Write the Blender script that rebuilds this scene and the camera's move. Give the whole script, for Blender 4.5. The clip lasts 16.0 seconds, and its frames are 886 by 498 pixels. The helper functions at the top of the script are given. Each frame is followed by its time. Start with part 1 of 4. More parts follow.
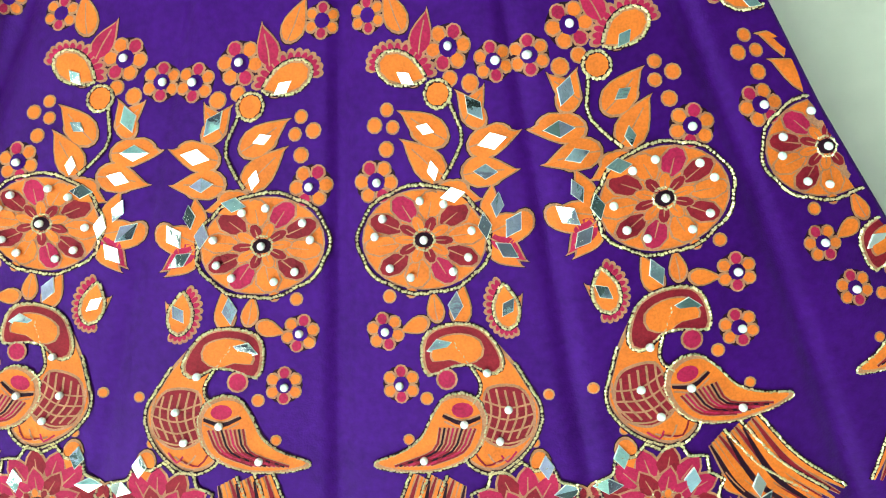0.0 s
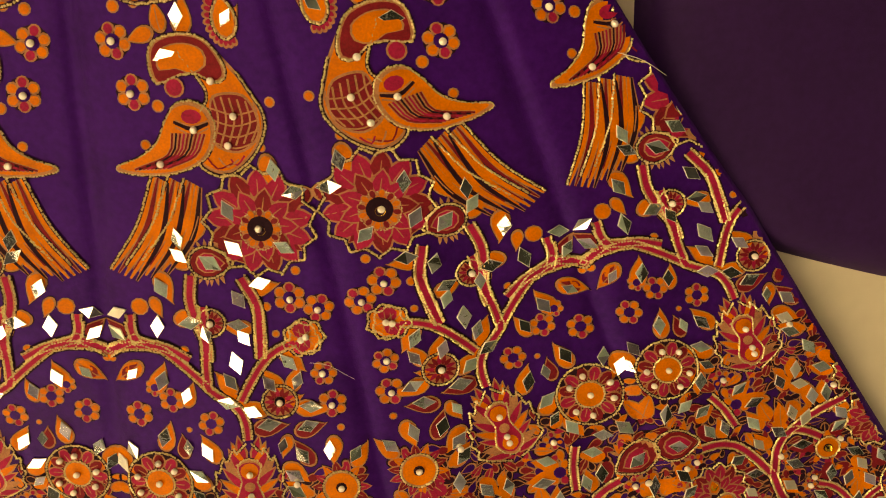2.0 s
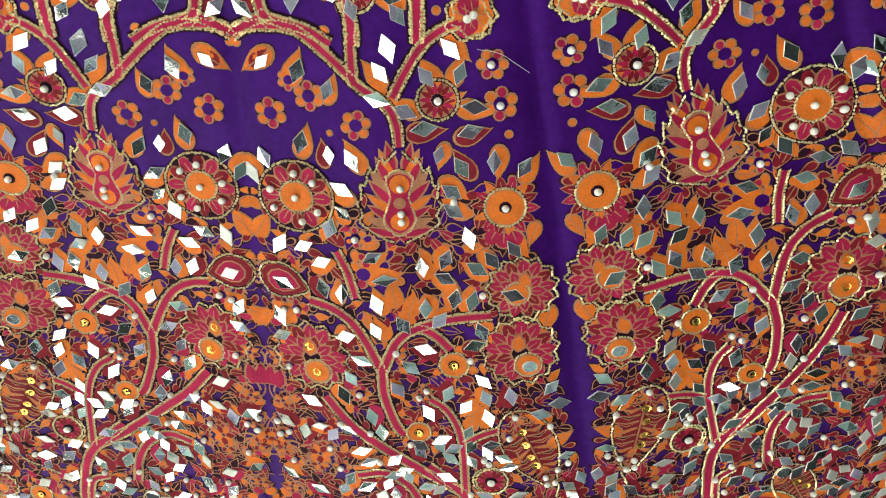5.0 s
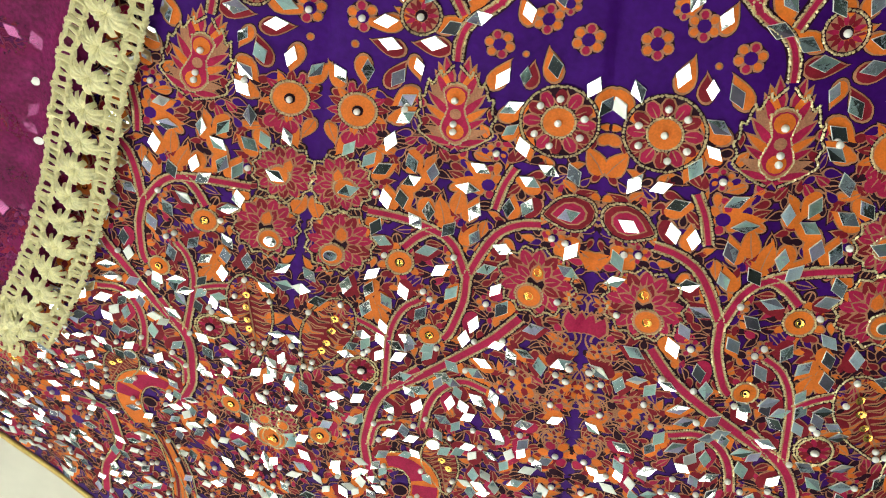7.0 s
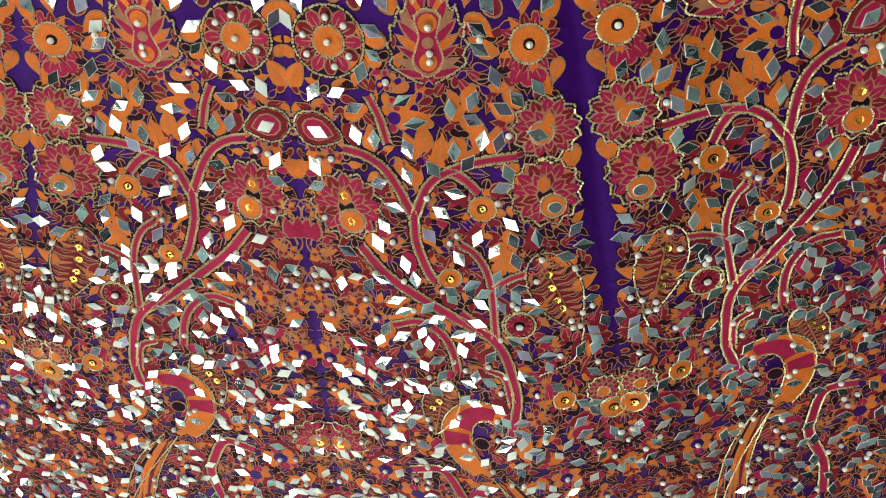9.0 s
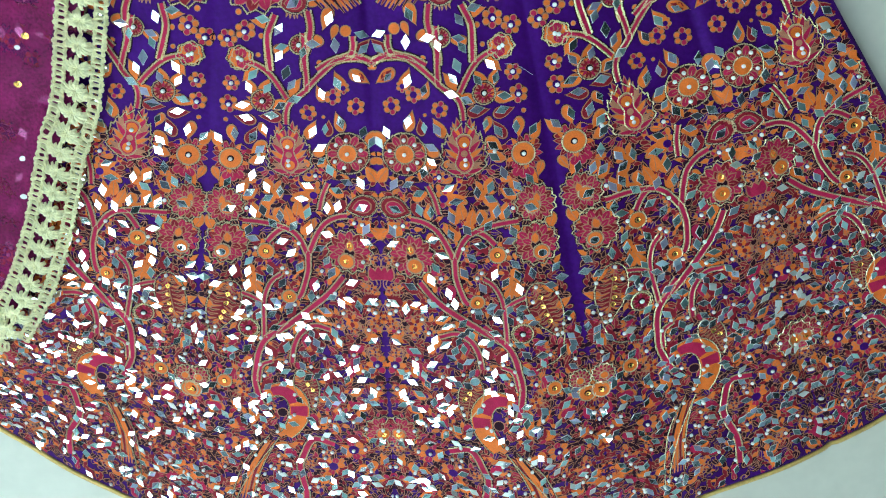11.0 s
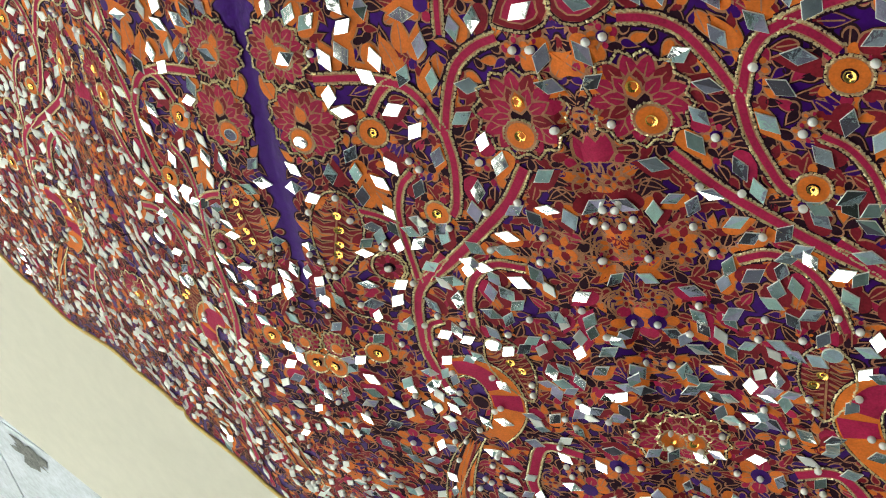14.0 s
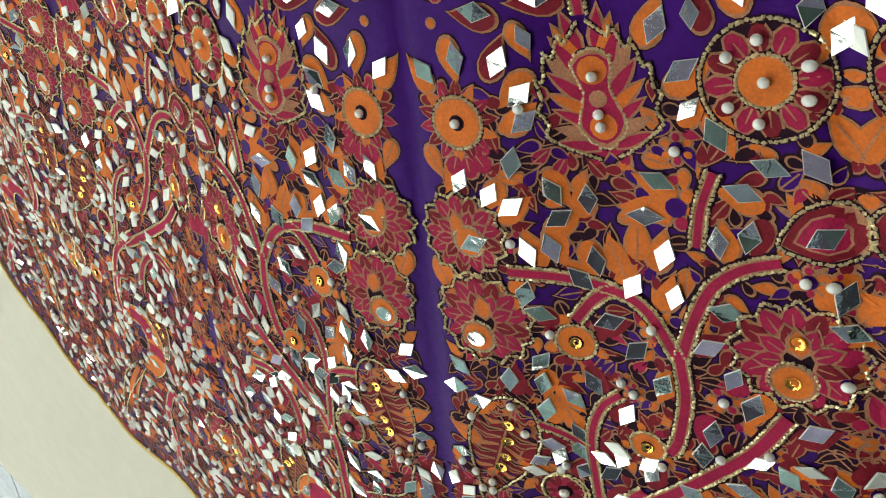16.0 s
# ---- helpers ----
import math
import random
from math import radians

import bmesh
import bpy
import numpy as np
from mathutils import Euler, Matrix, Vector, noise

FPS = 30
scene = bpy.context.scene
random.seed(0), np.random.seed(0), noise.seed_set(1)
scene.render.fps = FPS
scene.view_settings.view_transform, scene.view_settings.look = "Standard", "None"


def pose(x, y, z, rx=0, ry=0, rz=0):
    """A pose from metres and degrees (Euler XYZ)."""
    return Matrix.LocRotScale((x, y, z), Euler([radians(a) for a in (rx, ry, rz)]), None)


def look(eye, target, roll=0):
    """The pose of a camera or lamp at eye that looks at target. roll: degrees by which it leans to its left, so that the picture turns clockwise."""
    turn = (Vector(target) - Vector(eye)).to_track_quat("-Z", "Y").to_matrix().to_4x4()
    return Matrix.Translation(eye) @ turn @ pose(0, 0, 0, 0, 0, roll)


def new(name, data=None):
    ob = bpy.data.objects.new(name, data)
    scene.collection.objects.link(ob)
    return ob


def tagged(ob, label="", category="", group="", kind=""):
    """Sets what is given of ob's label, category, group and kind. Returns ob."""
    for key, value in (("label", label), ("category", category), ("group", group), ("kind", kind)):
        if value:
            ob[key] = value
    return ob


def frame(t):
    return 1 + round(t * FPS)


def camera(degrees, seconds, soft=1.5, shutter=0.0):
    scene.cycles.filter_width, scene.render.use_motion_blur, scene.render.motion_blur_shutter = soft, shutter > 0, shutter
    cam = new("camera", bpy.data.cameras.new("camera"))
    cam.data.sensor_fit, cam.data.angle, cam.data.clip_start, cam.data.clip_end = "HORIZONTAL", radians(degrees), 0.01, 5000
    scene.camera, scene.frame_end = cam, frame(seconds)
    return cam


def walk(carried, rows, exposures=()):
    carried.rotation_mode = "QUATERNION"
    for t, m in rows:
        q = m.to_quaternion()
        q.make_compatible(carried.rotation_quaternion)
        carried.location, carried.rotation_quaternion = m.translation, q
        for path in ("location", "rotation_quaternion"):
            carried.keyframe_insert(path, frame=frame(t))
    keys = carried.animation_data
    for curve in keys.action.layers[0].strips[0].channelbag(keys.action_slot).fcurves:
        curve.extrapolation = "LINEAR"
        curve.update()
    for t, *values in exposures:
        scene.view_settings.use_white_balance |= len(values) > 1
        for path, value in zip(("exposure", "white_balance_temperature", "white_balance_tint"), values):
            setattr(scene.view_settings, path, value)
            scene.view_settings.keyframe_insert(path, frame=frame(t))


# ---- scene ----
# ---- the camera and its way ----
cam = camera(58.3, 16.0, soft=1.1)
TOP = 0.155  # height of the low platform
PATH = [
    (0, (0.0104, 0.2399, 0.6098), (-0.0188, 0.1229, -1.3866), -164.87),
    (0.5, (0.0542, 0.2402, 0.6505), (0.1647, 0.0085, -1.3329), 156.36),
    (1, (0.0882, 0.2345, 0.6713), (0.2201, -0.0070, -1.3097), 151.86),
    (1.5, (0.1067, 0.2176, 0.6655), (0.2308, -0.1452, -1.2974), 162.45),
    (2, (0.1290, 0.1876, 0.6629), (0.2484, -0.3474, -1.2605), 168.91),
    (2.5, (0.1423, 0.1632, 0.6562), (0.3039, -0.4911, -1.2269), 167.19),
    (3, (0.1508, 0.1451, 0.6412), (0.3259, -0.6094, -1.2027), 167.11),
    (3.2, (0.1534, 0.1357, 0.6366), (0.3252, -0.6489, -1.1951), 167.39),
    (5.3, (0.0512, 0.0956, 0.5975), (-0.0087, -0.9024, -1.1347), -174.80),
    (5.5, (0.0406, 0.0962, 0.6013), (-0.0448, -0.8913, -1.1358), -173.28),
    (6, (0.0008, 0.0849, 0.6100), (-0.1471, -0.9009, -1.1239), -168.89),
    (6.5, (-0.0395, 0.0666, 0.6143), (-0.2294, -0.9129, -1.1191), -166.75),
    (7, (-0.0824, 0.0554, 0.6194), (-0.3105, -0.9246, -1.1090), -164.00),
    (7.5, (-0.0959, 0.0401, 0.6209), (-0.3383, -0.9546, -1.0972), -163.13),
    (8, (-0.0443, 0.0379, 0.6213), (-0.1745, -0.9800, -1.0954), -170.40),
    (8.5, (0.0387, 0.0421, 0.6281), (-0.0073, -1.0319, -1.0584), -177.78),
    (8.7, (0.0619, 0.0445, 0.6344), (0.0131, -1.0547, -1.0358), -177.72),
    (10.8, (0.0018, 0.1186, 0.9237), (0.0353, -0.6932, -0.9038), 176.94),
    (11, (0.0030, 0.1249, 0.9508), (0.0382, -0.6727, -0.8830), 176.01),
    (11.5, (0.0367, 0.0881, 0.9572), (0.2408, -0.8225, -0.8118), 168.07),
    (12, (0.1867, 0.0444, 0.8469), (0.3601, -0.8981, -0.9086), 170.64),
    (12.5, (0.3626, 0.0471, 0.7140), (0.2457, -0.9817, -0.9972), -171.70),
    (13, (0.4119, 0.0403, 0.6286), (0.1786, -1.0914, -1.0038), -162.17),
    (13.5, (0.4069, 0.0421, 0.5631), (-0.0655, -1.1525, -0.9698), -148.98),
    (14, (0.4528, 0.0522, 0.5132), (-0.3569, -1.1924, -0.8267), -134.25),
    (14.5, (0.4659, 0.0622, 0.4952), (-0.4887, -1.1477, -0.7796), -128.64),
    (15, (0.4256, 0.0571, 0.4727), (-0.5158, -1.1398, -0.8239), -127.69),
    (15.5, (0.3577, 0.0579, 0.4683), (-0.5892, -1.1013, -0.8582), -125.98),
    (16, (0.3175, 0.0577, 0.4616), (-0.6074, -1.0763, -0.9016), -125.99),
]
EXPOSURES = [
    (0, 0.9, 5500, -24),
    (0.5, 1.0, 6100, -24),
    (1.25, 0.95, 6200, -22),
    (1.7, -0.2, 22000, 12),
    (2.0, -0.25, 30000, 16),
    (2.5, 0.3, 30000, 12),
    (2.8, 0.3, 6700, 0),
    (5.5, 0.06, 6500, -3),
    (8.7, -0.17, 6400, -4),
    (10.8, 0.05, 4800, -15),
    (11.2, 0.0, 5100, -14),
    (11.6, -0.35, 6600, -4),
    (12.0, -0.2, 7600, 3),
    (12.4, -0.05, 6800, 0),
    (16, -0.22, 6300, -3),
]
walk(cam, [(t, look(eye, target, roll)) for t, eye, target, roll in PATH], EXPOSURES)

# ---- world and light ----
world = bpy.data.worlds.new("world")
scene.world = world
world.use_nodes = True
world.node_tree.nodes["Background"].inputs[0].default_value = (0.75, 0.85, 1, 1)
world.node_tree.nodes["Background"].inputs[1].default_value = 0.1
PANEL_POWER = 6.2

# ---- materials ----
def principled(name, colour, rough=0.5, metal=0.0, vary=0.25, scale=60.0, bump=0.0, bump_scale=400.0, sheen=0.0, coat=0.0, spec=0.5, per_piece=0.0):
    """A surface with two scales of colour variation and fine relief."""
    m = bpy.data.materials.new(name)
    m.use_nodes = True
    nt = m.node_tree
    b = nt.nodes["Principled BSDF"]
    b.inputs["Roughness"].default_value = rough
    b.inputs["Metallic"].default_value = metal
    b.inputs["Specular IOR Level"].default_value = spec
    b.inputs["Sheen Weight"].default_value = sheen
    b.inputs["Coat Weight"].default_value = coat
    tc = nt.nodes.new("ShaderNodeTexCoord")
    n1 = nt.nodes.new("ShaderNodeTexNoise")
    n1.inputs["Scale"].default_value = scale
    n1.inputs["Detail"].default_value = 5
    n2 = nt.nodes.new("ShaderNodeTexNoise")
    n2.inputs["Scale"].default_value = scale * 9
    n2.inputs["Detail"].default_value = 2
    add = nt.nodes.new("ShaderNodeMath")
    add.operation = "ADD"
    geo = nt.nodes.new("ShaderNodeNewGeometry")
    nt.links.new(geo.outputs["Position"], n1.inputs["Vector"])
    nt.links.new(geo.outputs["Position"], n2.inputs["Vector"])
    nt.links.new(n1.outputs["Fac"], add.inputs[0])
    nt.links.new(n2.outputs["Fac"], add.inputs[1])
    ramp = nt.nodes.new("ShaderNodeMapRange")
    ramp.inputs["From Min"].default_value = 0.65
    ramp.inputs["From Max"].default_value = 1.35
    ramp.inputs["To Min"].default_value = 1 - vary
    ramp.inputs["To Max"].default_value = 1 + vary
    nt.links.new(add.outputs[0], ramp.inputs["Value"])
    hsv = nt.nodes.new("ShaderNodeHueSaturation")
    hsv.inputs["Color"].default_value = (*colour, 1)
    nt.links.new(ramp.outputs[0], hsv.inputs["Value"])
    nt.links.new(hsv.outputs[0], b.inputs["Base Color"])
    if per_piece:
        isl = nt.nodes.new("ShaderNodeMapRange")
        isl.inputs["To Min"].default_value, isl.inputs["To Max"].default_value = 1 - per_piece, 1 + per_piece
        nt.links.new(geo.outputs["Random Per Island"], isl.inputs["Value"])
        both = nt.nodes.new("ShaderNodeMath")
        both.operation = "MULTIPLY"
        nt.links.new(isl.outputs[0], both.inputs[0])
        nt.links.new(ramp.outputs[0], both.inputs[1])
        nt.links.new(both.outputs[0], hsv.inputs["Value"])
        hue = nt.nodes.new("ShaderNodeMapRange")
        hue.inputs["To Min"].default_value, hue.inputs["To Max"].default_value = 0.36, 0.62
        swap = nt.nodes.new("ShaderNodeMath")
        swap.operation = "FRACT"
        seven = nt.nodes.new("ShaderNodeMath")
        seven.operation = "MULTIPLY"
        seven.inputs[1].default_value = 7.3
        nt.links.new(geo.outputs["Random Per Island"], seven.inputs[0])
        nt.links.new(seven.outputs[0], swap.inputs[0])
        nt.links.new(swap.outputs[0], hue.inputs["Value"])
        nt.links.new(hue.outputs[0], hsv.inputs["Hue"])
    if bump:
        nb = nt.nodes.new("ShaderNodeTexNoise")
        nb.inputs["Scale"].default_value = bump_scale
        nb.inputs["Detail"].default_value = 3
        bp = nt.nodes.new("ShaderNodeBump")
        bp.inputs["Strength"].default_value = bump
        bp.inputs["Distance"].default_value = 0.002
        nt.links.new(geo.outputs["Position"], nb.inputs["Vector"])
        nt.links.new(nb.outputs["Fac"], bp.inputs["Height"])
        nt.links.new(bp.outputs[0], b.inputs["Normal"])
    return m


SATIN = principled("purple_satin", (0.038, 0.004, 0.115), 0.38, vary=0.3, scale=25, bump=0.12, bump_scale=900, spec=0.3)
SATIN.node_tree.nodes["Principled BSDF"].inputs["Specular Tint"].default_value = (0.36, 0.14, 1.0, 1)  # dyed fibres
LINE = principled("tan_print", (0.42, 0.19, 0.105), 0.6, spec=0.15, vary=0.35, scale=120, bump=0.3, bump_scale=1500)
ORANGE = principled("orange_print", (0.70, 0.165, 0.018), 0.55, spec=0.2, vary=0.2, scale=90, bump=0.2, bump_scale=1500)
MAGENTA = principled("magenta_print", (0.38, 0.010, 0.066), 0.6, spec=0.15, vary=0.3, scale=90, bump=0.2, bump_scale=1500)
MAROON = principled("maroon_print", (0.21, 0.008, 0.020), 0.6, spec=0.15, vary=0.3, scale=90, bump=0.2, bump_scale=1500)
# serves dark print and the painted shade under leaves, blossoms and beads
DARK = principled("dark_print_and_shade", (0.022, 0.005, 0.014), 0.7, vary=0.4, scale=90, spec=0.1)
GOLD = principled("gold_bead", (1.0, 0.83, 0.50), 0.2, 0.55, vary=0.25, scale=900)
SEQUIN = principled("gold_sequin", (0.98, 0.62, 0.14), 0.16, 1.0, vary=0.15, scale=300)
PEARL = principled("pearl", (0.97, 0.95, 0.91), 0.22, vary=0.04, scale=300, coat=0.6)
MIRROR = principled("mirror_glass", (0.93, 0.95, 0.94), 0.035, 1.0, vary=0.05, scale=200, bump=0.03, bump_scale=120)
EDGE = principled("mirror_edge", (0.86, 0.88, 0.86), 0.3, 0.2, vary=0.2, scale=400)
LACE = principled("gold_lace", (0.90, 0.82, 0.47), 0.35, 0.2, vary=0.25, scale=250, bump=0.4, bump_scale=1800)
PIPING = principled("gold_piping", (0.62, 0.42, 0.12), 0.4, 0.35, vary=0.25, scale=200, bump=0.3, bump_scale=1500)
CREAM = principled("cream_laminate", (0.66, 0.615, 0.51), 0.3, spec=0.3, vary=0.05, scale=6, bump=0.03, bump_scale=40)
EDGEBAND = principled("grey_edge_band", (0.22, 0.20, 0.16), 0.6, vary=0.5, scale=30, bump=0.4, bump_scale=200)
PAPER = principled("tan_paper", (0.58, 0.50, 0.36), 0.6, vary=0.06, scale=20)
PLAIN_PURPLE = principled("deep_purple_cloth", (0.03, 0.006, 0.07), 0.7, vary=0.15, scale=20, bump=0.2, bump_scale=1200, spec=0.2)
TILE = principled("marble_tile", (0.60, 0.64, 0.71), 0.25, vary=0.2, scale=8)
GROUT = principled("dark_grout", (0.05, 0.05, 0.05), 0.9, vary=0.3, scale=30)
DIRT = principled("grey_dirt", (0.16, 0.16, 0.15), 0.9, vary=0.6, scale=60)
PAINT = principled("cream_paint", (0.8, 0.78, 0.73), 0.6, vary=0.08, scale=5)
CEILING = principled("reflection_ceiling", (0.32, 0.38, 0.46), 0.7, vary=0.3, scale=3, per_piece=0.95)
METAL = principled("white_metal", (0.7, 0.7, 0.7), 0.4, 0.0, vary=0.05, scale=20)


def glow(name, colour, power):
    m = bpy.data.materials.new(name)
    m.use_nodes = True
    b = m.node_tree.nodes["Principled BSDF"]
    b.inputs["Emission Color"].default_value = (*colour, 1)
    b.inputs["Emission Strength"].default_value = power
    return m


DIFFUSER = glow("light_diffuser", (1, 0.97, 0.92), PANEL_POWER)

# sheer net: woven threads with gaps
NET = principled("sheer_net", (0.20, 0.005, 0.09), 0.55, vary=0.5, scale=40, bump=0.4, bump_scale=700, spec=0.2)
nt = NET.node_tree
mixer = nt.nodes.new("ShaderNodeMixShader")
clear = nt.nodes.new("ShaderNodeBsdfTransparent")
clear.inputs[0].default_value = (0.9, 0.5, 0.75, 1)
mesh_noise = nt.nodes.new("ShaderNodeTexNoise")
mesh_noise.inputs["Scale"].default_value = 22
spread = nt.nodes.new("ShaderNodeMapRange")
spread.inputs["From Min"].default_value, spread.inputs["From Max"].default_value = 0.35, 0.65
spread.inputs["To Min"].default_value, spread.inputs["To Max"].default_value = 0.55, 0.9
gp = nt.nodes.new("ShaderNodeNewGeometry")
nt.links.new(gp.outputs["Position"], mesh_noise.inputs["Vector"])
nt.links.new(mesh_noise.outputs["Fac"], spread.inputs["Value"])
nt.links.new(spread.outputs[0], mixer.inputs[0])
nt.links.new(clear.outputs[0], mixer.inputs[1])
nt.links.new(nt.nodes["Principled BSDF"].outputs[0], mixer.inputs[2])
nt.links.new(mixer.outputs[0], nt.nodes["Material Output"].inputs[0])

PALETTE = [LINE, ORANGE, MAGENTA, MAROON, DARK, GOLD, SEQUIN, PEARL, MIRROR, EDGE, SATIN]
C_LINE, C_ORANGE, C_MAGENTA, C_MAROON, C_DARK, C_GOLD, C_SEQUIN, C_PEARL, C_MIRROR, C_EDGE, C_SATIN = range(11)


# ---- helpers ----
def link(name, verts, faces, mats, material_index=None, parent=None, smooth=False, label=""):
    me = bpy.data.meshes.new(name)
    me.from_pydata([tuple(v) for v in verts], [], [tuple(f) for f in faces])
    for m in mats:
        me.materials.append(m)
    if material_index is not None:
        me.polygons.foreach_set("material_index", list(material_index))
    if smooth:
        me.polygons.foreach_set("use_smooth", [True] * len(me.polygons))
    ob = new(name, me)
    if parent:
        ob.parent = parent
    if label:
        tagged(ob, label)
    return ob


def part(name, bm, material, parent, label=""):
    me = bpy.data.meshes.new(name)
    bm.to_mesh(me)
    bm.free()
    me.materials.append(material)
    ob = new(name, me)
    ob.parent = parent
    if label:
        tagged(ob, label)
    return ob


def box_bm(size, at=(0, 0, 0), bevel=0.0, turn=0.0):
    bm = bmesh.new()
    bmesh.ops.create_cube(bm, size=1)
    bmesh.ops.scale(bm, vec=size, verts=bm.verts)
    if bevel:
        bmesh.ops.bevel(bm, geom=bm.edges, offset=bevel, segments=2, affect="EDGES", profile=0.6)
    bmesh.ops.transform(bm, matrix=Matrix.Translation(at) @ Matrix.Rotation(radians(turn), 4, "Z"), verts=bm.verts)
    return bm


# ---- the skirt's surface ----
APEX = (-0.046, 1.6)
UNIT = radians(12.0)
RIDGES = ((-0.15, 0.75, -0.0223), (0.05, 0.62, 0.0087), (0.12, 0.48, 0.0157), (0.22, 0.9, -0.0202), (0.3, 0.62, -0.002), (-0.2, 0.5, 0.0004), (0.0, 0.95, -0.0086), (0.1, 1.12, 0.0053), (0.45, 0.55, -0.012), (0.42, 0.78, -0.0078))


def height(x, z):
    """Height of the cloth over the board: a broad swell with soft folds."""
    u, w = x - 0.1, z - 0.8
    h = 0.0581 - 0.013 * u - 0.3111 * u * u + 0.0211 * u ** 3 + 0.3757 * u ** 4 + 0.0259 * w - 0.0783 * w * u - 0.1816 * w * u * u - 0.0016 * w * w
    for a, b, c in RIDGES:
        h = h + c * np.exp(-((x - a) / 0.11) ** 2 - ((z - b) / 0.14) ** 2)
    h = 0.006 + 0.5 * ((h - 0.006) + np.sqrt((h - 0.006) ** 2 + 0.00008))
    th = np.arctan2(x - APEX[0], APEX[1] - z)
    r = np.hypot(x - APEX[0], APEX[1] - z)
    h = h + 0.0016 * np.sin(th * 34 + 1.3 * np.sin(r * 7)) * np.clip((r - 0.3) * 2, 0, 1)
    h = h + 0.0012 * np.sin(th * 71 + r * 9 + 0.6) * np.clip((r - 0.5) * 2, 0, 1)
    seam = np.abs(np.mod(th / UNIT + 1, 2) - 1)  # 0 on the middle seams, 1 on the gap seams
    h = h - 0.003 * np.exp(-(seam * UNIT * r / 0.006) ** 2) - 0.002 * np.exp(-((1 - seam) * UNIT * r / 0.005) ** 2)
    return h + 0.004 * np.exp(-((hem_radius(th) - r) / 0.03) ** 2) * np.sin(th * 21 + 0.5)


def hem_radius(th):
    r = 1.292 - 0.075 * np.clip((-0.2 - th) / 0.2, 0, 1) ** 1.3 + 0.014 * np.exp(-((th + 0.16) / 0.08) ** 2) - 0.008 * np.exp(-((th - 0.04) / 0.03) ** 2)
    r = r + 0.037 * np.exp(-((th - 0.115) / 0.052) ** 2) + 0.014 * np.exp(-((th - 0.262) / 0.022) ** 2) + 0.033 * np.clip((th - 0.49) / 0.09, 0, 1)
    return r + 0.0012 * np.sin(th * 61)


def edge_right(r):
    return np.radians(np.interp(r, (0.4, 0.47, 0.54, 0.72, 0.84, 1.0, 1.1, 1.17, 1.25, 1.32), (29.4, 29.6, 30.4, 32.9, 33.6, 34.4, 34.9, 35.0, 34.6, 33.7)))


EDGE_LEFT = radians(-35.5)


def lay(x, z, lift):
    """World place of a point of the board's plane, lifted off the cloth along its normal."""
    x, z, lift = np.asarray(x, float), np.asarray(z, float), np.asarray(lift, float)
    e = 0.002
    h = height(x, z)
    gx, gz = (height(x + e, z) - h) / e, (height(x, z + e) - h) / e
    n = 1 / np.sqrt(1 + gx * gx + gz * gz)
    return np.stack([x - gx * n * lift, z - 0.9 - gz * n * lift, TOP + h + n * lift], -1)


# ---- the room ----
def room():
    specs = (("wall_north", (6.4, 0.15, 2.4), (0, 3.6, 1.2)), ("wall_south", (6.4, 0.15, 2.4), (0, -3.6, 1.2)),
             ("wall_east", (0.15, 7.05, 2.4), (3.2, 0, 1.2)), ("wall_west", (0.15, 7.05, 2.4), (-3.2, 0, 1.2)))
    for name, size, at in specs:
        me_ob = part(name, box_bm(size, at), PAINT, None)
        tagged(me_ob, "plain cream painted wall closing the room", "wall", kind="structure")
    # unseen ceiling; its tile tones are invented to vary what the mirrors reflect
    cb = box_bm((6.6, 7.4, 0.1), (0, 0, 2.47))
    for i in range(21):
        for j in range(24):
            x, y = -3.15 + 0.3 * i, -3.5 + 0.3 * j
            cb.faces.new([cb.verts.new(q) for q in ((x, y, 2.41), (x, y + 0.288, 2.41), (x + 0.288, y + 0.288, 2.41), (x + 0.288, y, 2.41))])
    c = part("ceiling", cb, CEILING, None)
    tagged(c, "unseen ceiling, its tile tones varied for the mirror reflections", "ceiling", kind="structure")
    f = part("floor", box_bm((6.6, 7.4, 0.1), (0, 0, -0.054)), GROUT, None)
    tagged(f, "pale bluish marble tiles with dark joints", "floor", kind="structure")
    base = bmesh.new()
    bmesh.ops.create_cube(base, size=1)
    bmesh.ops.scale(base, vec=(0.594, 0.594, 0.012), verts=base.verts)
    me = bpy.data.meshes.new("tile")
    base.to_mesh(me)
    base.free()
    me.materials.append(TILE)
    for i in range(10):
        for j in range(11):
            t = new("tile", me)
            t.location = (-2.7 + 0.6 * i, -3.0 + 0.6 * j, 0.002)
            t.parent = f


room()


def ceiling_light(x, y, w, d):
    top = new("ceiling_light")
    top.location = (x, y, 2.37)
    part("frame", box_bm((w + 0.06, d + 0.06, 0.03), (0, 0, 0), 0.006), METAL, top)
    part("diffuser", box_bm((w, d, 0.012), (0, 0, -0.018)), DIFFUSER, top, "glowing white diffuser")
    tagged(top, "flat white glowing panel lamp, unseen but for mirror reflections", "ceiling light", "ceiling lights")


# assumed panel grid, spaced for bright and dark mirrors; (0.75, -2.4) adds fill
for px, py, pw, pd in ((-2.5, -2.95, 0.64, 0.60), (-2.5, -1.93, 0.64, 0.60), (-2.5, -0.91, 0.64, 0.60), (-2.5, 0.11, 0.64, 0.60), (-1.45, -2.95, 0.64, 0.60), (-1.45, -1.93, 0.64, 0.60), (-1.45, -0.91, 0.64, 0.60), (-1.45, 0.11, 0.64, 0.60), (-0.4, -2.95, 0.64, 0.60), (-0.4, -1.93, 0.64, 0.60), (-0.4, -0.91, 0.64, 0.60), (-0.4, 0.11, 0.64, 0.60), (0.75, -2.4, 0.6, 0.5), (-0.4, 1.2, 0.5, 0.5)):
    ceiling_light(px, py, pw, pd)


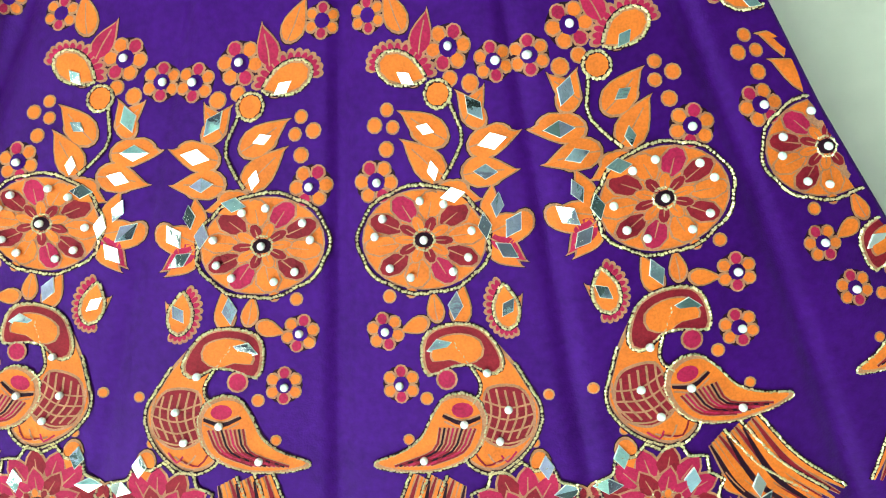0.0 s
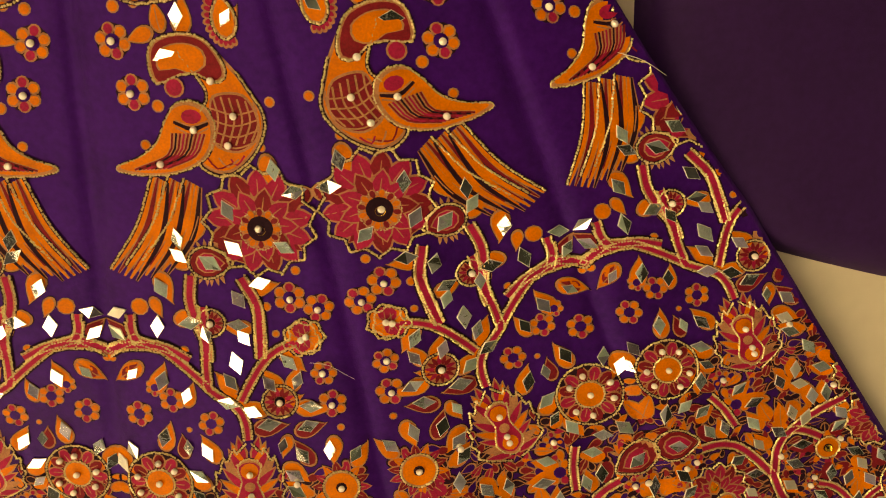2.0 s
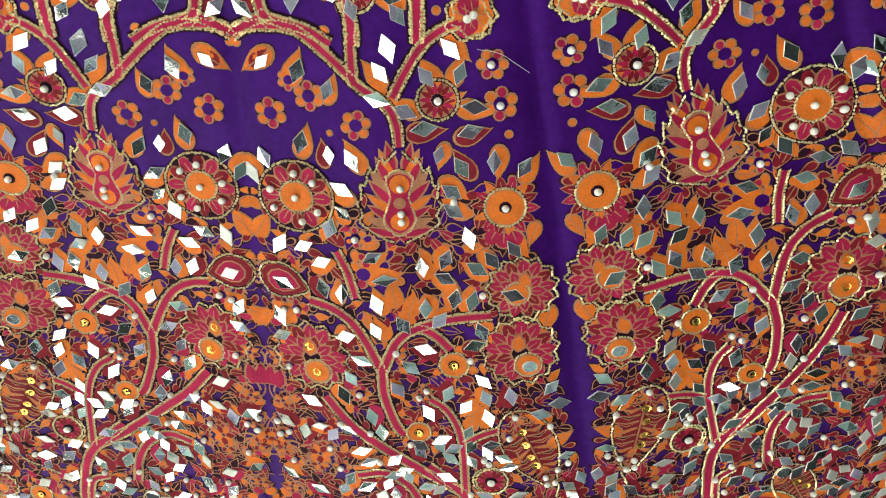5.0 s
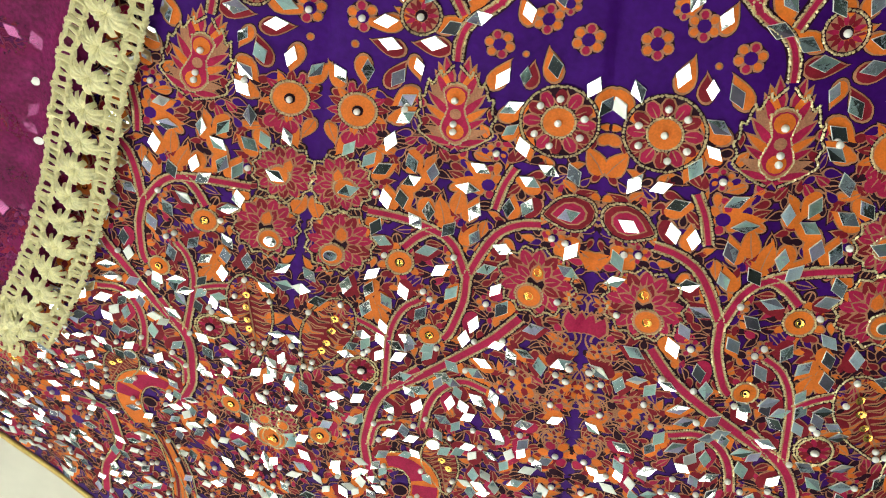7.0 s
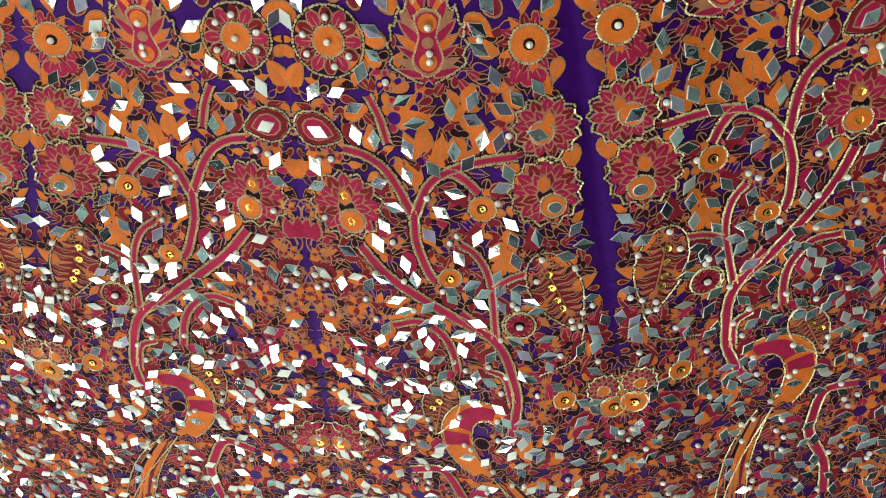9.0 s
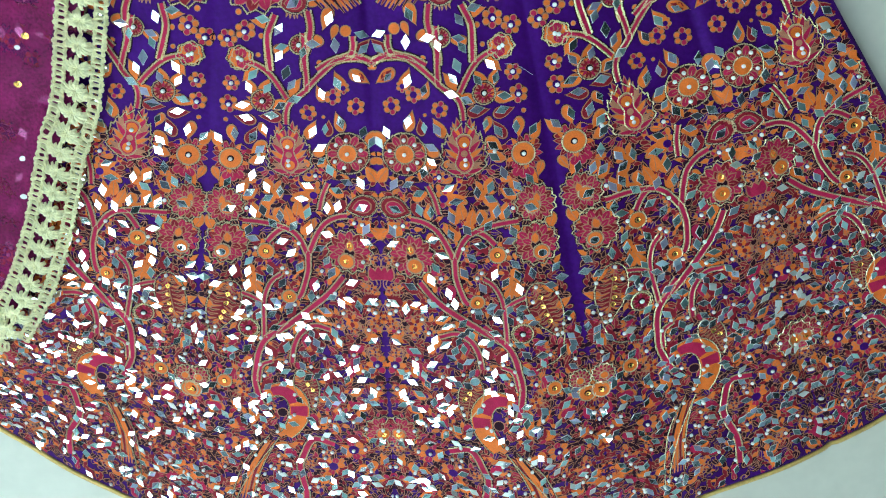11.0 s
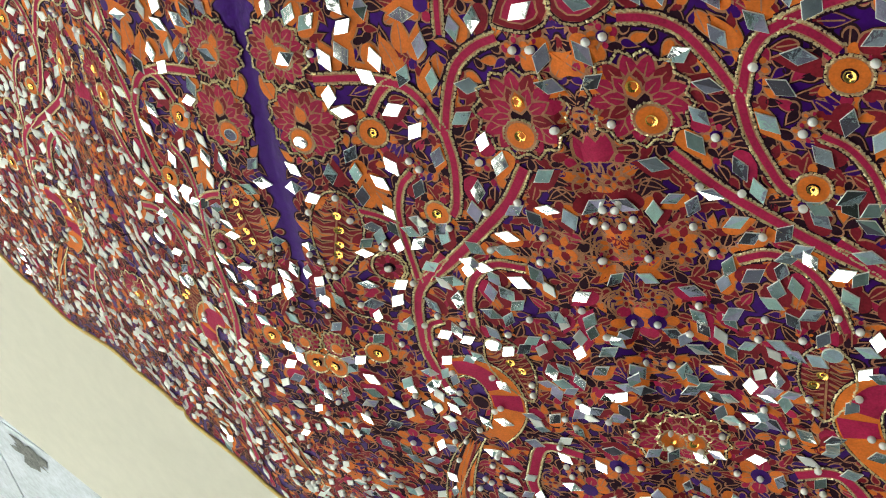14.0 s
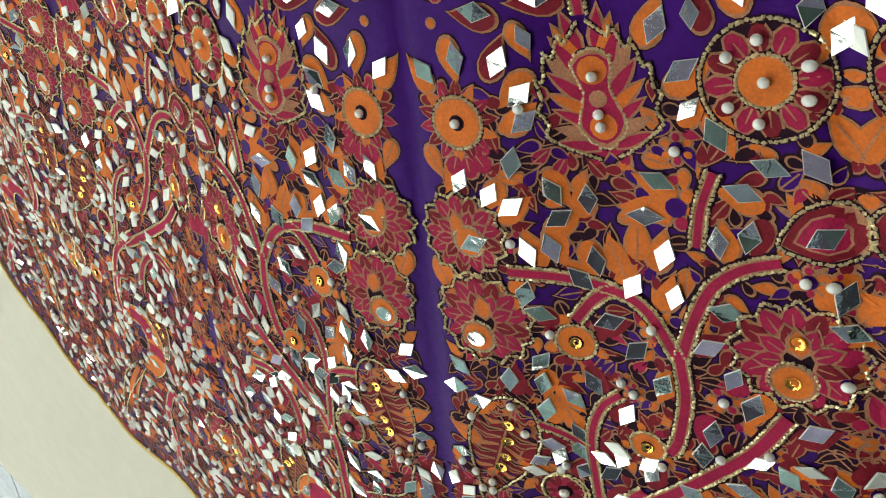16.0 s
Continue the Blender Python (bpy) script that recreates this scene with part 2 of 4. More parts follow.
def platform():
    """A low, wide cream board, set askew under the skirt, with a protruding grey edge band."""
    top = new("low_platform")
    turn = -10.0
    c, s = math.cos(radians(turn)), math.sin(radians(turn))
    ex, ey = -0.65, -0.135 - 0.9  # its near edge passes through this point
    W, D = 3.6, 2.9
    top.location = (ex + 0.6 * c - s * D / 2, ey + 0.6 * s + c * D / 2, 0)
    top.rotation_euler = (0, 0, radians(turn))
    part("board", box_bm((W, D, 0.05), (0, 0, TOP - 0.025), 0.008), CREAM, top, "glossy cream laminate board")
    part("edge_band", box_bm((W + 0.036, D + 0.036, 0.04), (0, 0, TOP - 0.030), 0.008), EDGEBAND, top, "mottled grey edge band")
    for sx in (-1, 1):
        for sy in (-1, 1):
            part("foot", box_bm((0.12, 0.12, TOP - 0.058), (sx * (W / 2 - 0.1), sy * (D / 2 - 0.1), (TOP - 0.058) / 2 + 0.008), 0.005), METAL, top)
    tagged(top, "low cream laminate platform with a grey edge", "platform")
    return top


platform()


# ---- the embroidery of one half panel, in millimetres from the skirt's apex ----
PIECES = []  # (kind, verts u v lift, faces, material indices)
TAKEN = []  # places already covered


def spline(pts, step=2.0, closed=False):
    p = [np.array(q, float) for q in pts]
    n = len(p)
    out = []
    for i in range(n if closed else n - 1):
        a, b = p[i], p[(i + 1) % n]
        o = p[i - 1] if (closed or i > 0) else 2 * a - b
        d = p[(i + 2) % n] if (closed or i + 2 < n) else 2 * b - a
        k = max(2, int(np.hypot(*(b - a)) / step))
        for j in range(k):
            t = j / k
            out.append(0.5 * (2 * a + (b - o) * t + (2 * o - 5 * a + 4 * b - d) * t * t + (3 * a - o - 3 * b + d) * t ** 3))
    if not closed:
        out.append(p[-1])
    return np.array(out)


class Piece:
    """Gathers one piece of the work."""

    def __init__(self, kind):
        self.kind, self.v, self.f, self.m, self.sub = kind, [], [], [], []

    def fan(self, ring, lift, mat, centre=None):
        ring = np.asarray(ring, float)
        c = ring.mean(0) if centre is None else np.array(centre, float)
        k, n = len(self.v), len(ring)
        self.v.append((c[0], c[1], lift))
        big = np.abs(ring - c).max() > 9
        if big:
            mid = c + (ring - c) * 0.5
            self.v += [(q[0], q[1], lift) for q in mid]
            self.v += [(q[0], q[1], lift) for q in ring]
            for i in range(n):
                j = (i + 1) % n
                self.f += [(k, k + 1 + i, k + 1 + j), (k + 1 + i, k + 1 + n + i, k + 1 + n + j, k + 1 + j)]
                self.m += [mat, mat]
        else:
            self.v += [(q[0], q[1], lift) for q in ring]
            for i in range(n):
                self.f.append((k, k + 1 + i, k + 1 + (i + 1) % n))
                self.m.append(mat)
        return self

    def strip(self, pts, width, lift, mat):
        pts = np.asarray(pts, float)
        n = len(pts)
        d = np.gradient(pts, axis=0)
        d /= np.maximum(np.hypot(d[:, 0], d[:, 1]), 1e-6)[:, None]
        nrm = np.stack([-d[:, 1], d[:, 0]], 1)
        w = np.broadcast_to(np.asarray(width, float), (n,))[:, None] / 2
        k = len(self.v)
        for a, b in zip(pts + nrm * w, pts - nrm * w):
            self.v += [(a[0], a[1], lift), (b[0], b[1], lift)]
        for i in range(n - 1):
            self.f.append((k + 2 * i, k + 2 * i + 1, k + 2 * i + 3, k + 2 * i + 2))
            self.m.append(mat)
        return self

    def done(self, radius=0.0):
        PIECES.append((self.kind, np.array(self.v), self.f, self.m, self.sub))
        if radius:
            c = np.array(self.v)[:, :2].mean(0)
            TAKEN.append((c[0], c[1], radius))


def around(x, y, radius, n=10, phase=0.0, squash=1.0):
    a = np.arange(n) / n * 2 * math.pi + phase
    return np.stack([x + radius * np.cos(a), y + radius * squash * np.sin(a)], 1)


def turned(shape, x, y, deg, size=1.0):
    c, s = math.cos(radians(deg)), math.sin(radians(deg))
    q = np.asarray(shape, float) * size
    return np.stack([x + q[:, 0] * c - q[:, 1] * s, y + q[:, 0] * s + q[:, 1] * c], 1)


def beads(line, step=1.7, size=1.06, closed=False):
    """Gold beads strung along a line, each a small uneven lump."""
    line = np.asarray(line, float)
    if closed:
        line = np.vstack([line, line[:1]])
    seg = np.hypot(*np.diff(line, axis=0).T)
    s = np.concatenate([[0], np.cumsum(seg)])
    P = Piece("bead_trim")
    bed = np.stack([np.interp(np.linspace(0, s[-1], max(3, int(s[-1] / 3.5))), s, line[:, q]) for q in (0, 1)], 1)
    # dark underlay added so the gaps between beads look deep
    P.strip(bed, 2.4, 0.8, C_DARK)
    at = 0.0
    while at < s[-1]:
        x, y = np.interp(at, s, line[:, 0]), np.interp(at, s, line[:, 1])
        x2, y2 = np.interp(at + 0.3, s, line[:, 0]), np.interp(at + 0.3, s, line[:, 1])
        a = math.atan2(y2 - y, x2 - x) + random.uniform(-0.7, 0.7)
        c, q = math.cos(a), math.sin(a)
        L, w, h = size * random.uniform(0.9, 1.4), size * random.uniform(0.75, 0.95), random.uniform(0.6, 1.0)
        x, y = x + random.uniform(-0.3, 0.3), y + random.uniform(-0.3, 0.3)
        k = len(P.v)
        P.v += [(x - c * L, y - q * L, 0.9), (x + q * w, y - c * w, 0.9), (x + c * L, y + q * L, 0.9), (x - q * w, y + c * w, 0.9),
                (x - c * L * 0.5, y - q * L * 0.5, 0.9 + h), (x + c * L * 0.5, y + q * L * 0.5, 0.9 + h)]
        P.f += [(k, k + 1, k + 4), (k + 1, k + 2, k + 5), (k + 1, k + 5, k + 4), (k + 2, k + 3, k + 5), (k + 3, k, k + 4), (k + 3, k + 4, k + 5)]
        P.m += [C_GOLD] * 6
        at += step * random.uniform(0.85, 1.2)
    P.done()


LEAF_RIB = [(-0.47, 0.12), (-0.36, 0.23), (-0.2, 0.30), (0.0, 0.285), (0.2, 0.205), (0.38, 0.105), (0.5, 0.035)]
LEAF = [(-0.5, 0.0)] + [(a, b) for a, b in LEAF_RIB] + [(0.6, 0.03)] + [(a, -0.9 * b) for a, b in LEAF_RIB[::-1]]  # round at the base, drawn out to a tip


def leaf_at(x, y, deg, length, colour=0):
    length = min(length * 1.12, 27.0 if y > -480 else 21.0)
    P = Piece("leaf")
    bend = random.uniform(-6, 6)
    # dark rim beyond the outline paints a thin shadow round the leaf
    P.fan(turned(LEAF, x, y, deg, length + 1.2), 0.22, C_DARK)
    P.fan(turned(LEAF, x, y, deg, length), 0.45, C_LINE)
    P.fan(turned(LEAF, x, y, deg, length - 3.0), 0.75, C_MAGENTA if colour else C_ORANGE)
    if length > 16:
        P.strip(turned([(-0.45, 0), (-0.1, 0.02), (0.3, 0)], x, y, deg + bend, length), 0.7, 0.95, C_LINE)
    P.done(length * 0.33)


def sprig_at(x, y, deg, length, colour):
    P = Piece("sprig")
    # wider dark rim: shade painted round the blade
    P.fan(turned(LEAF, x, y, deg, length + 2.6), 0.15, C_DARK)
    P.fan(turned(LEAF, x, y, deg, length), 0.3, C_LINE)
    P.fan(turned(LEAF, x + 0.1, y, deg, length - 2.2), 0.5, colour)
    if length > 11:
        P.strip(turned([(-0.5, 0), (0.3, 0)], x, y, deg, length), 0.7, 0.65, C_LINE)
    P.done(length * 0.3)


def mirror_at(x, y, deg, length):
    """A cut diamond of mirror glass, sewn at its ends over a painted leaf."""
    length = min(length, 14.6) * random.uniform(0.93, 1.04)
    hx, hy = length / 2, length * random.uniform(0.27, 0.31)
    col = random.choice((C_ORANGE, C_ORANGE, C_MAROON, C_MAROON, C_MAGENTA) if y < -900 else (C_ORANGE, C_ORANGE, C_ORANGE, C_MAROON))
    if random.random() < 0.85:
        P = Piece("leaf")
        off = random.uniform(1.5, 3.5) * random.choice((-1, 1))
        a = radians(deg + 90)
        px, py = x + off * math.cos(a), y + off * math.sin(a)
        flip = random.choice((0, 180))
        # painted shade, left showing as a dark rim behind the leaf
        P.fan(turned(LEAF, px, py, deg + flip, length * 1.42 + 1.3), 0.22, C_DARK)
        P.fan(turned(LEAF, px, py, deg + flip, length * 1.42), 0.45, C_LINE)
        P.fan(turned(LEAF, px, py, deg + flip, length * 1.42 - 3.0), 0.75, col)
        P.done()
    tilt_u, tilt_v = random.gauss(0, 0.075), random.gauss(0, 0.075)
    shape = turned([(-hx, 0), (0, -hy), (hx, 0), (0, hy)], 0, 0, deg)
    P = Piece("mirror")
    inner = shape * 0.93
    for q, lift in ((shape, 0.6), (shape, 1.25), (inner, 1.45)):
        for p in q:
            P.v.append((x + p[0], y + p[1], lift + 0.3 + tilt_u * p[0] + tilt_v * p[1]))
    P.f = [(8, 9, 10, 11)] + [(i, (i + 1) % 4, 4 + (i + 1) % 4, 4 + i) for i in range(4)] + [(4 + i, 4 + (i + 1) % 4, 8 + (i + 1) % 4, 8 + i) for i in range(4)]
    P.m = [C_MIRROR] + [C_EDGE] * 8
    P.done(length * 0.36)


def round_mirror_at(x, y, radius):
    P = Piece("mirror")
    ring = around(x, y, radius, 14, squash=0.85)
    a, b = random.gauss(0, 0.05), random.gauss(0, 0.05)
    for q, lift in ((ring, 1.0), (ring, 2.1), ((ring - (x, y)) * 0.92 + (x, y), 2.3)):
        P.v += [(p[0], p[1], lift + a * (p[0] - x) + b * (p[1] - y)) for p in q]
    n = 14
    P.f = [tuple(range(2 * n, 3 * n))]
    for k in (0, n):
        P.f += [(k + i, k + (i + 1) % n, k + n + (i + 1) % n, k + n + i) for i in range(n)]
    P.m = [C_MIRROR] + [C_EDGE] * (2 * n)
    P.done(radius)


def pearl_at(x, y, radius=2.15):
    P = Piece("pearl")
    rings, n = 5, 10
    P.v.append((x, y, 0.8 + 2 * radius * 0.94))
    for i in range(1, rings + 1):
        a = math.pi * 0.8 * i / rings
        for q in around(x, y, radius * math.sin(a), n):
            P.v.append((q[0], q[1], 0.8 + radius * 0.94 + radius * math.cos(a) * 0.94))
    P.f = [(0, 1 + i, 1 + (i + 1) % n) for i in range(n)]
    for k in range(rings - 1):
        o = 1 + k * n
        P.f += [(o + i, o + n + i, o + n + (i + 1) % n, o + (i + 1) % n) for i in range(n)]
    P.m = [C_PEARL] * len(P.f)
    P.done(radius)


def sequin_at(x, y, radius=2.9):
    P = Piece("sequin")
    n, a = 12, (random.gauss(0, 0.12), random.gauss(0, 0.12))
    for rr, lift in ((0.32, 1.5), (0.6, 1.3), (1.0, 2.1)):
        for q in around(x, y, radius * rr, n):
            P.v.append((q[0], q[1], lift + a[0] * (q[0] - x) + a[1] * (q[1] - y)))
    for k in (0, n):
        P.f += [(k + i, k + n + i, k + n + (i + 1) % n, k + (i + 1) % n) for i in range(n)]
    P.m = [C_SEQUIN] * len(P.f)
    P.done(radius)


def dot_at(x, y, radius):
    P = Piece("dot")
    P.fan(around(x, y, radius, 10), 0.45, C_LINE)
    P.fan(around(x, y, radius - 0.9, 10), 0.7, C_ORANGE)
    P.done(radius)


PETAL = [(0.0, -0.1), (0.25, -0.3), (0.62, -0.36), (0.92, -0.2), (1.0, 0), (0.92, 0.2), (0.62, 0.36), (0.25, 0.3), (0.0, 0.1)]
SPIKE = [(0.0, -0.14), (0.35, -0.3), (0.7, -0.2), (1.0, 0), (0.7, 0.2), (0.35, 0.3), (0.0, 0.14)]


def petals(P, x, y, r0, length, n, colours, phase=0.0, shape=PETAL, lift=0.4, a0=0, a1=360, width=1.0, rim=1.0):
    """Outlined petals round a centre."""
    for i in range(n):
        deg = a0 + (a1 - a0) * (i + 0.5 * (a1 - a0 < 360)) / n + phase
        c, s = math.cos(radians(deg)), math.sin(radians(deg))
        q = np.array(shape) * (1, width)
        first = len(P.f)
        P.fan(turned(q, x + r0 * c, y + r0 * s, deg, length), lift + 0.02 * (i % 3), C_LINE)
        P.fan(turned(q * (1 - 2 * rim / length, 1 - 2.6 * rim / length), x + (r0 + rim) * c, y + (r0 + rim) * s, deg, length), lift + 0.3 + 0.02 * (i % 3), colours[i % len(colours)])
        if length > 9 and rim > 0.6:
            a, b = r0 + length * 0.12, r0 + length * 0.62
            P.strip([(x + a * c, y + a * s), (x + b * c, y + b * s)], (0.9, 0.35), lift + 0.42 + 0.02 * (i % 3), C_LINE)
        P.sub.append((first, len(P.f)))


def blossom_at(x, y, radius, pearl=1):
    P = Piece("blossom")
    # dark disc under the petals, shade painted into their gaps
    P.fan(around(x, y, radius * 0.99, 12), 0.15, C_DARK)
    petals(P, x, y, radius * 0.3, radius * 0.74, 6, (C_ORANGE, C_MAGENTA, C_ORANGE), random.uniform(0, 60), width=1.42, rim=0.85)
    P.fan(around(x, y, radius * 0.42, 10), 0.85, C_SATIN)
    P.done(radius)
    if pearl:
        pearl_at(x + random.uniform(-0.8, 0.8), y + random.uniform(-0.6, 0.6))


def ray_flower_at(x, y, radius):
    P = Piece("ray_flower")
    P.fan(around(x, y, radius, 20), 0.4, C_LINE)
    petals(P, x, y, radius * 0.3, radius * 0.66, 14, (C_MAROON, C_MAGENTA, C_MAROON), shape=SPIKE, lift=0.6, width=0.8, rim=0.45)
    P.fan(around(x, y, radius * 0.33, 10), 1.0, C_DARK)
    P.done(radius)
    beads(around(x, y, radius * 1.02, 24), closed=True)
    pearl_at(x, y)


def knob_flower_at(x, y, radius):
    P = Piece("knob_flower")
    petals(P, x, y, 0, radius * 1.02, 7, (C_ORANGE, C_ORANGE, C_MAGENTA), lift=0.6, width=1.3)
    P.done(radius)
    lobes = [(x + radius * (1 + 0.1 * math.cos(7 * a)) * math.cos(a), y + radius * (1 + 0.1 * math.cos(7 * a)) * math.sin(a)) for a in np.linspace(0, 2 * math.pi, 32)[:-1]]
    beads(lobes, closed=True)
    pearl_at(x, y)


def bud_at(x, y, radius):
    P = Piece("bud")
    P.fan(around(x, y, radius, 14), 0.5, C_LINE)
    P.fan(around(x, y, radius - 1.0, 14), 0.8, C_ORANGE)
    P.done(radius)
    beads(around(x, y, radius, 16), closed=True)


def disc_flower_at(x, y, radius):
    P = Piece("disc_flower")
    petals(P, x, y, radius * 0.8, radius * 1.0, 8, (C_MAROON, C_ORANGE, C_MAGENTA), random.uniform(0, 45), lift=0.4, width=1.1)
    P.fan(around(x, y, radius, 16), 0.9, C_LINE)
    P.fan(around(x, y, radius - 0.9, 16), 1.05, C_ORANGE)
    P.fan(around(x, y, radius * 0.4, 10), 1.15, C_DARK)
    P.done(radius * 1.7)
    beads(around(x, y, radius * 1.03, 20), closed=True)
    sequin_at(x, y, 2.6)


def octagon_flower_at(x, y, radius):
    P = Piece("octagon_flower")
    P.fan(around(x, y, radius, 8, 0.3), 0.4, C_DARK)
    petals(P, x, y, radius * 0.42, radius * 0.55, 12, (C_MAGENTA, C_MAROON), lift=0.55, width=1.0)
    P.fan(around(x, y, radius * 0.42, 16), 1.0, C_LINE)
    P.fan(around(x, y, radius * 0.4, 16), 1.1, C_ORANGE)
    P.done(radius)
    beads(spline(around(x, y, radius, 8, 0.3), 3, True), closed=True)
    beads(around(x, y, radius * 0.44, 18), closed=True)
    pearl_at(x, y)
    for i in range(6):
        a = radians(95 + i * 60 + (8 if i % 2 else -6))
        pearl_at(x + radius * 0.68 * math.cos(a), y + radius * 0.68 * math.sin(a))


def sun_flower_at(x, y, radius):
    P = Piece("sun_flower")
    petals(P, x, y, radius * 0.75, radius * 1.0, 14, (C_MAGENTA, C_MAROON, C_ORANGE), shape=SPIKE, lift=0.4, width=1.0)
    petals(P, x, y - radius * 0.5, radius * 0.8, radius * 1.0, 3, (C_MAGENTA,), lift=0.5, a0=230, a1=310, width=1.4)
    P.fan(around(x, y, radius, 18), 0.95, C_LINE)
    P.fan(around(x, y, radius - 1, 18), 1.1, C_ORANGE)
    P.fan(around(x, y, radius * 0.32, 10), 1.2, C_DARK)
    P.done(radius * 1.6)
    beads(around(x, y, radius * 1.02, 24), closed=True)
    pearl_at(x, y)


def rosette_at(x, y, radius):
    """The large round flower, broader than tall, with pearls round its rim."""
    flat = 0.77
    P = Piece("rosette")
    P.fan(around(x, y, radius * 0.97, 28), 0.25, C_LINE)
    P.fan(around(x, y, radius * 0.94, 28), 0.32, C_ORANGE)
    petals(P, x, y, radius * 0.36, radius * 0.6, 10, (C_ORANGE, C_MAROON, C_ORANGE, C_MAGENTA, C_MAROON), 10, lift=0.4, width=1.0, rim=1.2)
    petals(P, x, y, radius * 0.12, radius * 0.36, 10, (C_MAROON, C_ORANGE), 0, lift=0.8, width=0.8, rim=0.8)
    P.fan(around(x, y, radius * 0.15, 10), 1.3, C_DARK)
    P.v = [(a, y + (b - y) * flat, c) for a, b, c in P.v]
    P.done(radius)
    rim = [(x + radius * (1 + 0.05 * abs(math.sin(4.5 * a))) * math.cos(a), y + radius * flat * (1 + 0.05 * abs(math.sin(4.5 * a))) * math.sin(a)) for a in np.linspace(0, 2 * math.pi, 80)[:-1]]
    beads(rim, closed=True)
    beads(around(x, y, radius * 0.16, 12), closed=True)
    for i in range(9):
        a = radians(20 + i * 40 + (7 if i % 2 else -5))
        pearl_at(x + radius * 0.76 * math.cos(a), y + radius * 0.74 * flat * math.sin(a))


def lotus_at(x, y, radius, disc=None):
    """A spiky lotus: tiers of pointed petals over a ringed disc."""
    P = Piece("lotus")
    P.fan(around(x, y, radius * 0.72, 16), 0.35, C_DARK)
    petals(P, x, y - radius * 0.05, radius * 0.45, radius * 0.6, 13, (C_MAGENTA, C_MAROON, C_MAGENTA), 8, shape=SPIKE, lift=0.5, width=1.35, rim=1.45)
    petals(P, x, y - radius * 0.1, radius * 0.22, radius * 0.52, 9, (C_MAGENTA, C_MAGENTA, C_MAROON), 0, shape=SPIKE, lift=0.9, width=1.3, rim=1.25)
    cx, cy = (x, y - radius * 0.2) if disc is None else (x + disc[0], y + disc[1])
    P.fan(around(cx, cy, radius * 0.36, 16), 1.35, C_LINE)
    P.fan(around(cx, cy, radius * 0.31, 16), 1.45, C_ORANGE)
    if disc is not None:
        drop = [(-0.3, 0), (-0.16, 0.2), (0.1, 0.2), (0.36, 0), (0.1, -0.2), (-0.16, -0.2)]
        P.fan(turned(drop, x - disc[0] * 0.3, y + radius * 0.22, 90, radius * 0.95), 1.35, C_LINE)
        P.fan(turned(drop, x - disc[0] * 0.3, y + radius * 0.22, 90, radius * 0.72), 1.45, C_ORANGE)
    P.done(radius)
    rim = []
    for i in range(26):
        a = i / 26 * 2 * math.pi
        k = 1.08 if i % 2 else 0.92
        rim.append((x + radius * k * math.cos(a), y - radius * 0.05 + radius * k * math.sin(a)))
    beads(rim, closed=True)
    beads(around(cx, cy, radius * 0.38, 18), closed=True)
    if radius > 20:
        sequin_at(cx, cy)


def dark_disc_at(x, y, radius):
    P = Piece("flower_eye")
    petals(P, x, y, radius * 0.9, radius * 0.75, 12, (C_ORANGE, C_MAROON), lift=1.5, width=1.1, rim=0.6)
    P.fan(around(x, y, radius, 16), 1.95, C_DARK)
    P.done(radius)


def pineapple_at(x, y, radius):
    """A tall bloom: pointed plumes fanning up and out from a beaded, waisted middle."""
    P = Piece("pineapple")
    for i in range(9):
        t = i / 8
        cy = y + radius * (0.55 - 1.35 * t)
        for side in (-1, 1):
            deg = 90 - side * (12 + 62 * t + 3 * (i % 2))
            q = np.array(SPIKE) * (1, 0.62)
            base = (x + side * radius * 0.1, cy)
            size = radius * (0.66 + 0.18 * math.sin(math.pi * min(1, t + 0.2)))
            first = len(P.f)
            P.fan(turned(q, *base, deg, size), 0.5 + 0.05 * i, C_LINE)
            P.fan(turned(q * (0.84, 0.62), base[0] + 0.06 * size * math.cos(radians(deg)), base[1] + 0.06 * size * math.sin(radians(deg)), deg, size), 0.75 + 0.05 * i, (C_MAGENTA, C_ORANGE, C_MAGENTA, C_LINE)[i % 4])
            P.sub.append((first, len(P.f)))
    for i, deg in enumerate((-150, -120, -60, -30)):
        first = len(P.f)
        P.fan(turned(np.array(SPIKE) * (1, 0.9), x, y - radius * 0.6, deg, radius * 0.62), 0.45, C_LINE)
        P.fan(turned(np.array(SPIKE) * (0.84, 0.66), x, y - radius * 0.62, deg, radius * 0.62), 0.7, C_MAGENTA)
        P.sub.append((first, len(P.f)))
    middle = spline([(x - radius * 0.27, y + radius * 0.52), (x, y + radius * 0.66), (x + radius * 0.27, y + radius * 0.52), (x + radius * 0.19, y + radius * 0.05), (x + radius * 0.33, y - radius * 0.5), (x, y - radius * 0.82), (x - radius * 0.33, y - radius * 0.5), (x - radius * 0.19, y + radius * 0.05)], 3, True)
    P.fan(middle, 1.25, C_LINE)
    P.fan((middle - (x, y)) * 0.9 + (x, y), 1.35, C_MAGENTA)
    P.fan(around(x, y + radius * 0.36, radius * 0.21, 12), 1.45, C_ORANGE)
    P.fan(around(x, y - radius * 0.06, radius * 0.13, 10), 1.45, C_LINE)
    P.fan(around(x, y - radius * 0.48, radius * 0.2, 12), 1.45, C_ORANGE)
    P.done(radius)
    beads(middle, closed=True)
    for side in (-1, 1):
        edge = [(x + side * radius * a, y + radius * b) for a, b in ((0.08, 1.05), (0.3, 0.8), (0.34, 0.95), (0.52, 0.6), (0.6, 0.72), (0.7, 0.3), (0.8, 0.36), (0.78, 0.0), (0.88, -0.08), (0.76, -0.35), (0.84, -0.5), (0.5, -0.78), (0.1, -0.98))]
        beads(spline(edge, 3))
